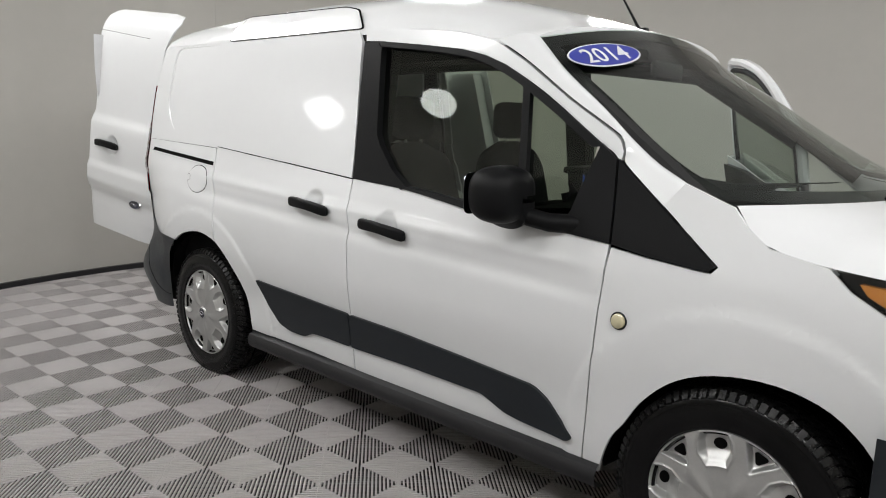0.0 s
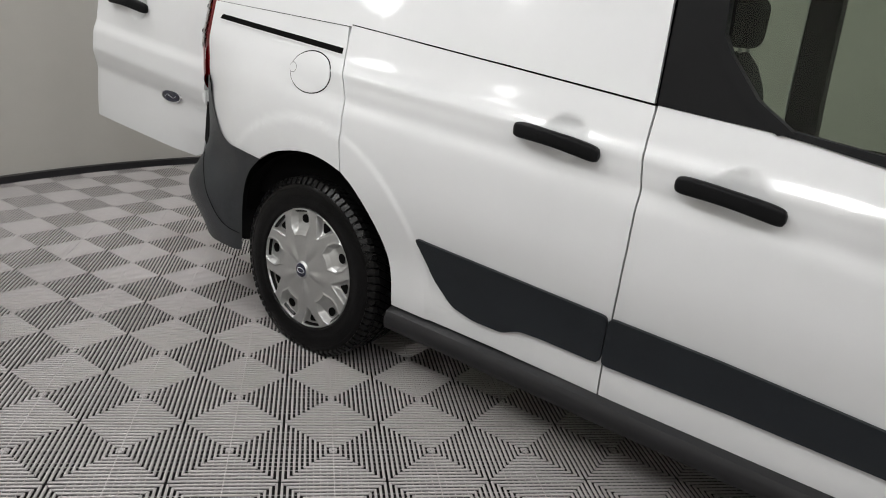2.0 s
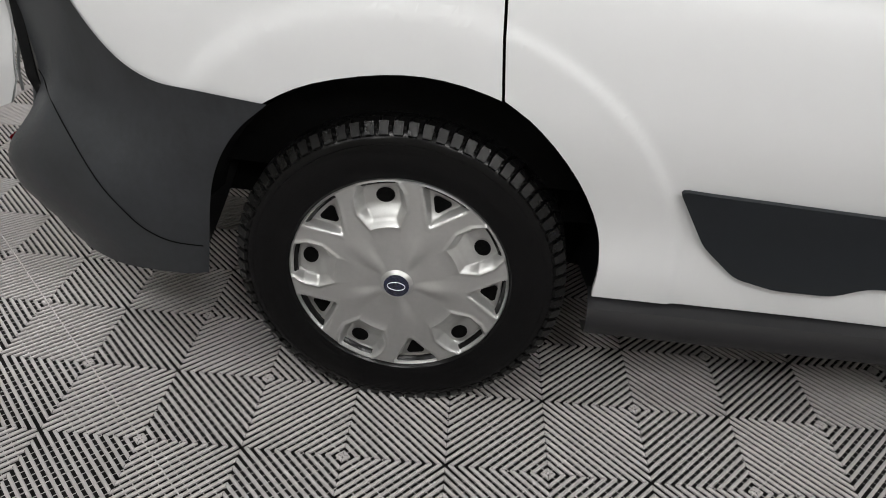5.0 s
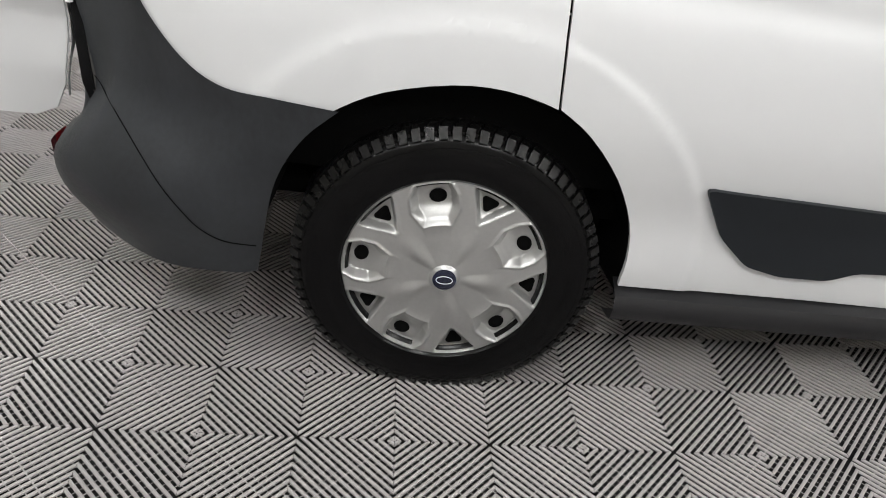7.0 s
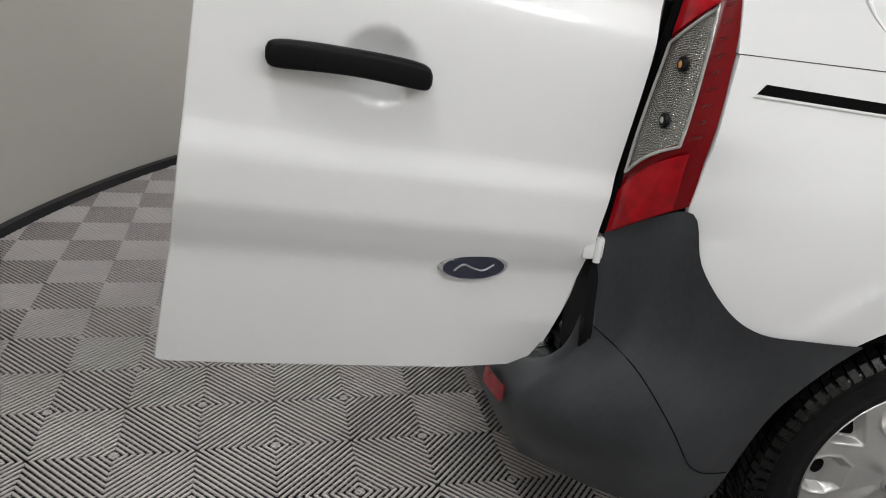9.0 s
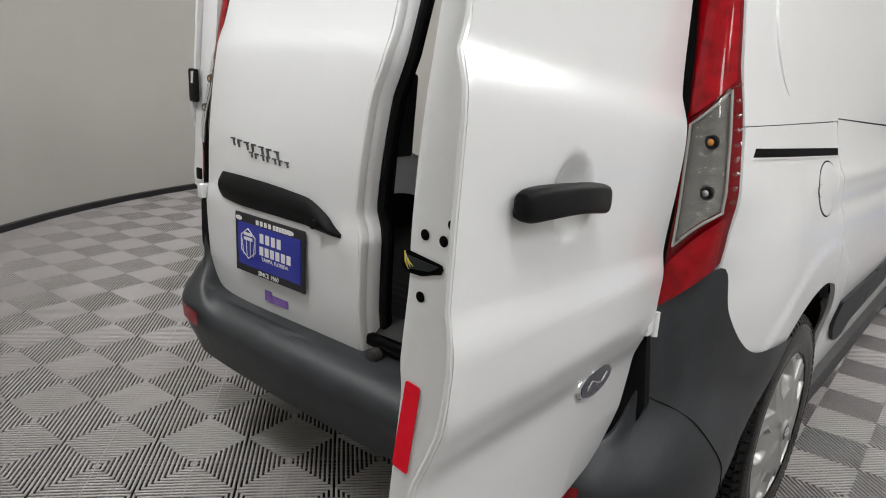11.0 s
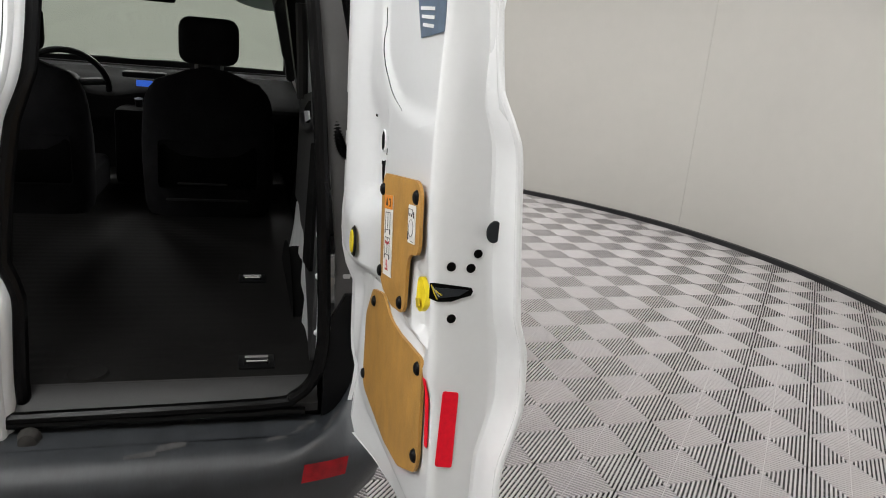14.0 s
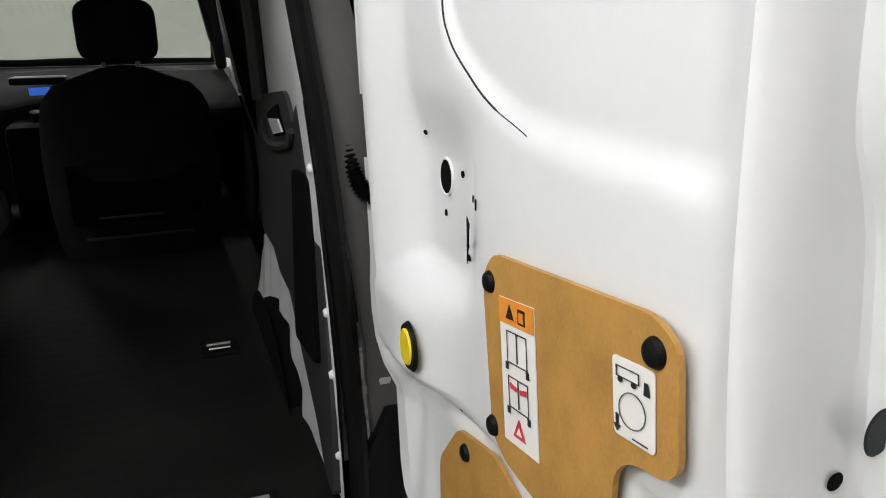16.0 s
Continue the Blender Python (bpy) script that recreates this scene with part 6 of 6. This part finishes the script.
    part("screen_hood", box((.10, .20, .03), (1.64, -.018, 1.108), .012), M_BLACK, van)
    part("screen_cheek", box((.07, .010, .075), (1.625, -.070, 1.075), .004), M_BLACK, van)
    w = new("steering_wheel")
    w.parent = van
    tagged(w, "black steering wheel")
    tilt = Matrix.Translation((1.68, .338, 1.035)) @ Matrix.Rotation(radians(-26), 4, "Y")
    ring = [tilt @ Vector((0, .185 * math.cos(a), .185 * math.sin(a))) for a in (2 * math.pi * k / 40 for k in range(41))]
    part("wheel_rim", tube(ring, .015, 10, cap=False), M_BLACK, w)
    bm = bmesh.new()
    for a in (radians(10), radians(170), radians(270)):
        tube([tilt @ Vector((.02, .04 * math.cos(a), .04 * math.sin(a))), tilt @ Vector((0, .18 * math.cos(a), .18 * math.sin(a)))], .018, 8, bm)
    lathe([(.001, -.03), (.05, -.025), (.065, 0.02), (.04, .08)], 20, "x", bm, tilt.translation)
    part("wheel_spokes", bm, M_BLACK, w)


def left_side(van):
    side_skin(van, 1)
    wheel_arch(van, 0, 1)
    wheel_arch(van, WHEELBASE, 1)
    sill = grid(lambda u, v: (.37 + 1.90 * u, hermite(v, [0, .2, .5, .8, 1], [.80, .848, .858, .848, .78]), .302 - .100 * v), 24, 10)
    part("sill", sill, M_SILL, van, "black plastic sill moulding")
    part("side_sill", grid(lambda u, v: (.30 + 1.95 * u, .70 + .13 * v, .50 - .20 * v * v), 16, 5), M_BLACK, van, "black door sill")
    part("pillar_outer", sheet([(1.045, .30), (1.10, .30), (1.09, 1.0), (1.10, 1.60), (1.04, 1.60), (1.035, 1.0)], side(1, -0.012), .022, .1), M_PAINT, van, "white door pillar")
    # sliding door pushed back along the side
    d = new("sliding_door")
    d.parent = van
    tagged(d, "white sliding side door pushed open along the van's side")
    o = [(.12, 1.15), (.115, 1.6), (1.04, 1.6), (1.118, 1.07)] + [(p[0], p[1]) for p in B_SEAM[1:]] + [(.376, .300)] + [p for p in REAR_ARCH[::-1] if p[0] > .17][1:] + SLIDE_REAR[::-1]
    place = lambda x, z, t: (x - .72, half_width(x, z) + .150 - t, z)
    part("door_skin", sheet(o, place, .012, .08), M_PAINT, d)
    part("door_core", sheet([(.135, .75), (.135, 1.58), (1.0, 1.58), (1.09, 1.0), (1.08, .32), (.40, .32), (.33, .55), (.20, .72)], lambda x, z, t: (x - .72, half_width(x, z) + .133 - t, z), .080, .1), M_INNER, d, "white inner door panel")
    part("door_latch", box((.012, .05, .11), (.118 - .72, .985, 1.10), .01), M_BLACK, d, "black door latch")
    part("latch_plate", box((.008, .03, .04), (.118 - .72, .975, .80), .005), M_BLACK, d)
    # driver's door, swung out
    f = new("front_door")
    f.parent = van
    tagged(f, "white front driver's door standing open")
    hinge = Vector((2.26, .845, .30))
    m = Matrix.Translation(hinge) @ Matrix.Rotation(radians(-54), 4, "Z") @ Matrix.Rotation(radians(3.2), 4, "Y") @ Matrix.Translation(-hinge)
    lay = lambda lift: (lambda x, z, t: tuple(m @ Vector((x, half_width(x, z) + lift - t, z))))
    low = B_SEAM[::-1] + [(1.40, 1.052), (1.75, 1.013), (2.03, .992)] + F_SEAM + [(1.65, .283)]
    part("door_skin", sheet(low, lay(0), .014, .07), M_PAINT, f)
    part("door_inner", sheet(low, lay(-.075), .008, .1), M_INNER, f)
    bm = tube([lay(-.04)(x, z, 0) for x, z in B_SEAM], .036, 8)
    part("door_edge", bm, M_PAINT, f)
    part("door_edge", tube([lay(-.04)(x, z, 0) for x, z in ((1.113, .30), (1.65, .29), (2.2, .28))], .036, 8), M_PAINT, f)
    part("door_card", sheet([(1.145, 1.02), (1.55, 1.03), (2.15, .99), (2.20, .85), (2.12, .44), (1.24, .44), (1.16, .60)], lay(-.085), .03, .12), M_BLACK, f, "black inner door card")
    part("arm_rest", box((.5, .06, .05), tuple(m @ Vector((1.6, .72, .80))), .02, rot=m.to_3x3()), M_DARK, f)
    rim = smooth([(1.128, 1.05), (1.115, 1.25), (1.10, 1.52), (1.13, 1.60), (1.25, 1.60), (1.418, 1.590), (1.669, 1.545), (1.898, 1.463), (2.15, 1.325), (2.26, 1.24), (2.28, .99)], 4)
    part("window_frame", tube([lay(-.02)(p[0], p[1], 0) for p in rim], .024, 8), M_PAINT, f, "white window frame")
    part("window_seal", tube([lay(-.03)(1.64 + (p[0] - 1.64) * .93, 1.05 + (p[1] - 1.05) * .92, 0) for p in rim], .014, 8), M_BLACK, f)
    g = part("window", sheet([(1.15, 1.0), (1.14, 1.55), (1.4, 1.55), (1.65, 1.51), (1.88, 1.43), (2.12, 1.30), (2.22, 1.21), (2.22, 1.0)], lay(-.03), .004, .2), M_GLASS, f, "tinted driver's window")
    g.visible_shadow = False
    fender = F_SEAM[1:][::-1] + [(2.287, .962), (2.40, .948), (2.592, .952), (2.420, 1.090), (2.470, 1.152), (2.603, 1.102), (2.701, 1.012), (2.968, .887), (3.10, .86), (3.12, .62), (3.02, .56), (2.99, .52)] + FRONT_ARCH[::-1][1:]
    part("front_fender", sheet(fender, side(1), .012, .08), M_PAINT, van, "white front fender")
    windscreen_pillar(van, 1)
    part("roof_side_rail", sheet([(.10, 1.60), (1.4, 1.585), (1.669, 1.54), (1.70, 1.57), (1.4, 1.62), (.10, 1.65)], side(1), .03, .1), M_PAINT, van)


van = thing("cargo_van", "white panel van with grey bumpers, parked with its rear door open", "van")
van_right(van)
left_side(van)
van_roof(van)
van_front(van)
for wx in (0, WHEELBASE):
    wheel(van, wx, -1)
    wheel(van, wx, 1)
bumper(van)
tail_lamp(van, -1)
tail_lamp(van, 1)
rear_frame(van)
rear_door_closed(van)
rear_door_open(van)
inside(van)


def draw_in_nose(thing_ob):
    """The nose ahead of the front door sits up to 30 mm further back."""
    bpy.context.view_layer.update()
    for ob in thing_ob.children_recursive:
        if ob.type != "MESH":
            continue
        back = ob.matrix_world.to_3x3().inverted()
        for v in ob.data.vertices:
            x = (ob.matrix_world @ v.co).x
            if x > 1.4:
                v.co += back @ Vector((-.030 * step01((x - 1.4) / 1.2), 0, 0))


draw_in_nose(van)
# what is fixed on the van but is a thing of its own
for name, kind_word in (("number_plate", "number plate"), ("warning_label", "label"), ("exit_label", "label"), ("notice_sticker", "sticker"), ("year_sticker", "sticker")):
    ob = bpy.data.objects[name]
    ob.parent = None
    tagged(ob, category=kind_word)


def depth(ob):
    return 0 if ob.parent is None else 1 + depth(ob.parent)


# pieces lie at most two levels below their thing
for ob in list(bpy.data.objects):
    while depth(ob) > 2:
        up = ob.parent
        ob.matrix_basis = up.matrix_basis @ ob.matrix_basis
        ob.parent = up.parent


# ---- floor: ribbed plastic tiles, each with four squares of slanting ribs ----
GRID_AT, GRID_TURN = (0.0832, -0.0380), radians(2.5)


def tile_mesh():
    """One tile 0.4 m square: in each quarter the ribs run across the line that joins its two pinned corners."""
    bm = bmesh.new()

    def bar(p, q, way, top, low, edge):
        """A rib from p to q; its ends are mitred along the quarter's sides."""
        d = (q - p).normalized()
        n = Vector((-d.y, d.x))
        rows = []
        for off, z in ((-1, low), (-1, top - 0.0016), (-edge, top), (edge, top), (1, top - 0.0016), (1, low)):
            cut = 0.0005 + way * off * 0.0034
            rows.append([bm.verts.new((*(p + n * off * 0.0034 + d * cut), z)), bm.verts.new((*(q + n * off * 0.0034 - d * cut), z))])
        for a, b in zip(rows, rows[1:]):
            bm.faces.new((a[0], a[1], b[1], b[0]))

    s, n = 0.2, 20
    for ix in (0, 1):
        for iy in (0, 1):
            o = Vector((ix * s, iy * s))
            flip = (ix + iy) % 2

            def at(a, b):
                return o + Vector((s - a if flip else a, b))

            for k in range(n):
                c = (k + 0.5) / n * 2 * s
                p, q = (at(c, 0), at(0, c)) if c <= s else (at(s, c - s), at(c - s, s))
                bar(p, q, (1 if c <= s else -1) * (-1 if flip else 1), 0.0, -0.0052, 0.36)
            # cross bars under the ribs and the line that joins the pins
            for j in range(-5, 6):
                e = abs(j) * 0.0255
                d = (1, 1)
                a, b = Vector((max(0, j) * 0.0255, max(0, -j) * 0.0255)), Vector((s - max(0, -j) * 0.0255, s - max(0, j) * 0.0255))
                p, q = at(*a), at(*b)
                w, top = (0.0014, -0.0006) if j == 0 else (0.0010, -0.0036)
                dd = (q - p).normalized()
                nn = Vector((-dd.y, dd.x)) * w
                vs = [bm.verts.new((*(v + nn * sg), z)) for v, sg, z in ((p, -1, top), (q, -1, top), (q, 1, top), (p, 1, top))]
                bm.faces.new(vs)
    bmesh.ops.recalc_face_normals(bm, faces=bm.faces)
    for f in bm.faces:
        if f.normal.z < -0.1:
            f.normal_flip()
    me = bpy.data.meshes.new("floor_tile")
    bm.to_mesh(me)
    bm.free()
    me.materials.append(M_TILE)
    return me


def floor():
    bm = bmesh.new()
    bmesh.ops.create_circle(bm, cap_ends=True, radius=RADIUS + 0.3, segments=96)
    # base sheet painted with the shade of the rib gaps
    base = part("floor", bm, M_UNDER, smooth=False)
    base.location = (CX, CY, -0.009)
    tagged(base, "grey ribbed plastic tile floor of the booth", "floor", kind="structure")
    me = tile_mesh()
    turn = Matrix.Translation((*GRID_AT, 0)) @ Matrix.Rotation(GRID_TURN, 4, "Z")
    spots = []
    for i in range(-16, 17):
        for j in range(-16, 17):
            c = turn @ Vector((i * 0.4 + 0.2, j * 0.4 + 0.2, 0))
            if math.hypot(c.x - CX, c.y - CY) < RADIUS + 0.24:
                near = min(math.hypot(c.x - x, c.y - y) for x, y in ((0.6, -1.7), (-1.2, -1.2), (-0.6, -2.0), (-1.0, 0.8)))
                spots.append((near, i, j))
    spots.sort()
    for _, i, j in spots[:300]:
        t = shared("floor_tile", me, base)
        t.matrix_local = Matrix.Translation((-CX, -CY, 0.020)) @ turn @ Matrix.Translation((i * 0.4, j * 0.4, 0))
    if spots[300:]:
        bm = bmesh.new()
        for _, i, j in spots[300:]:
            k = len(bm.verts)
            bm.from_mesh(me)
            bm.verts.ensure_lookup_table()
            bmesh.ops.transform(bm, matrix=Matrix.Translation((-CX, -CY, 0.020)) @ turn @ Matrix.Translation((i * 0.4, j * 0.4, 0)), verts=bm.verts[k:])
        rest = part("floor_tiles", bm, M_TILE, base, smooth=False)
        tagged(rest, "grey ribbed floor tiles beyond the van", kind="stuff")


floor()
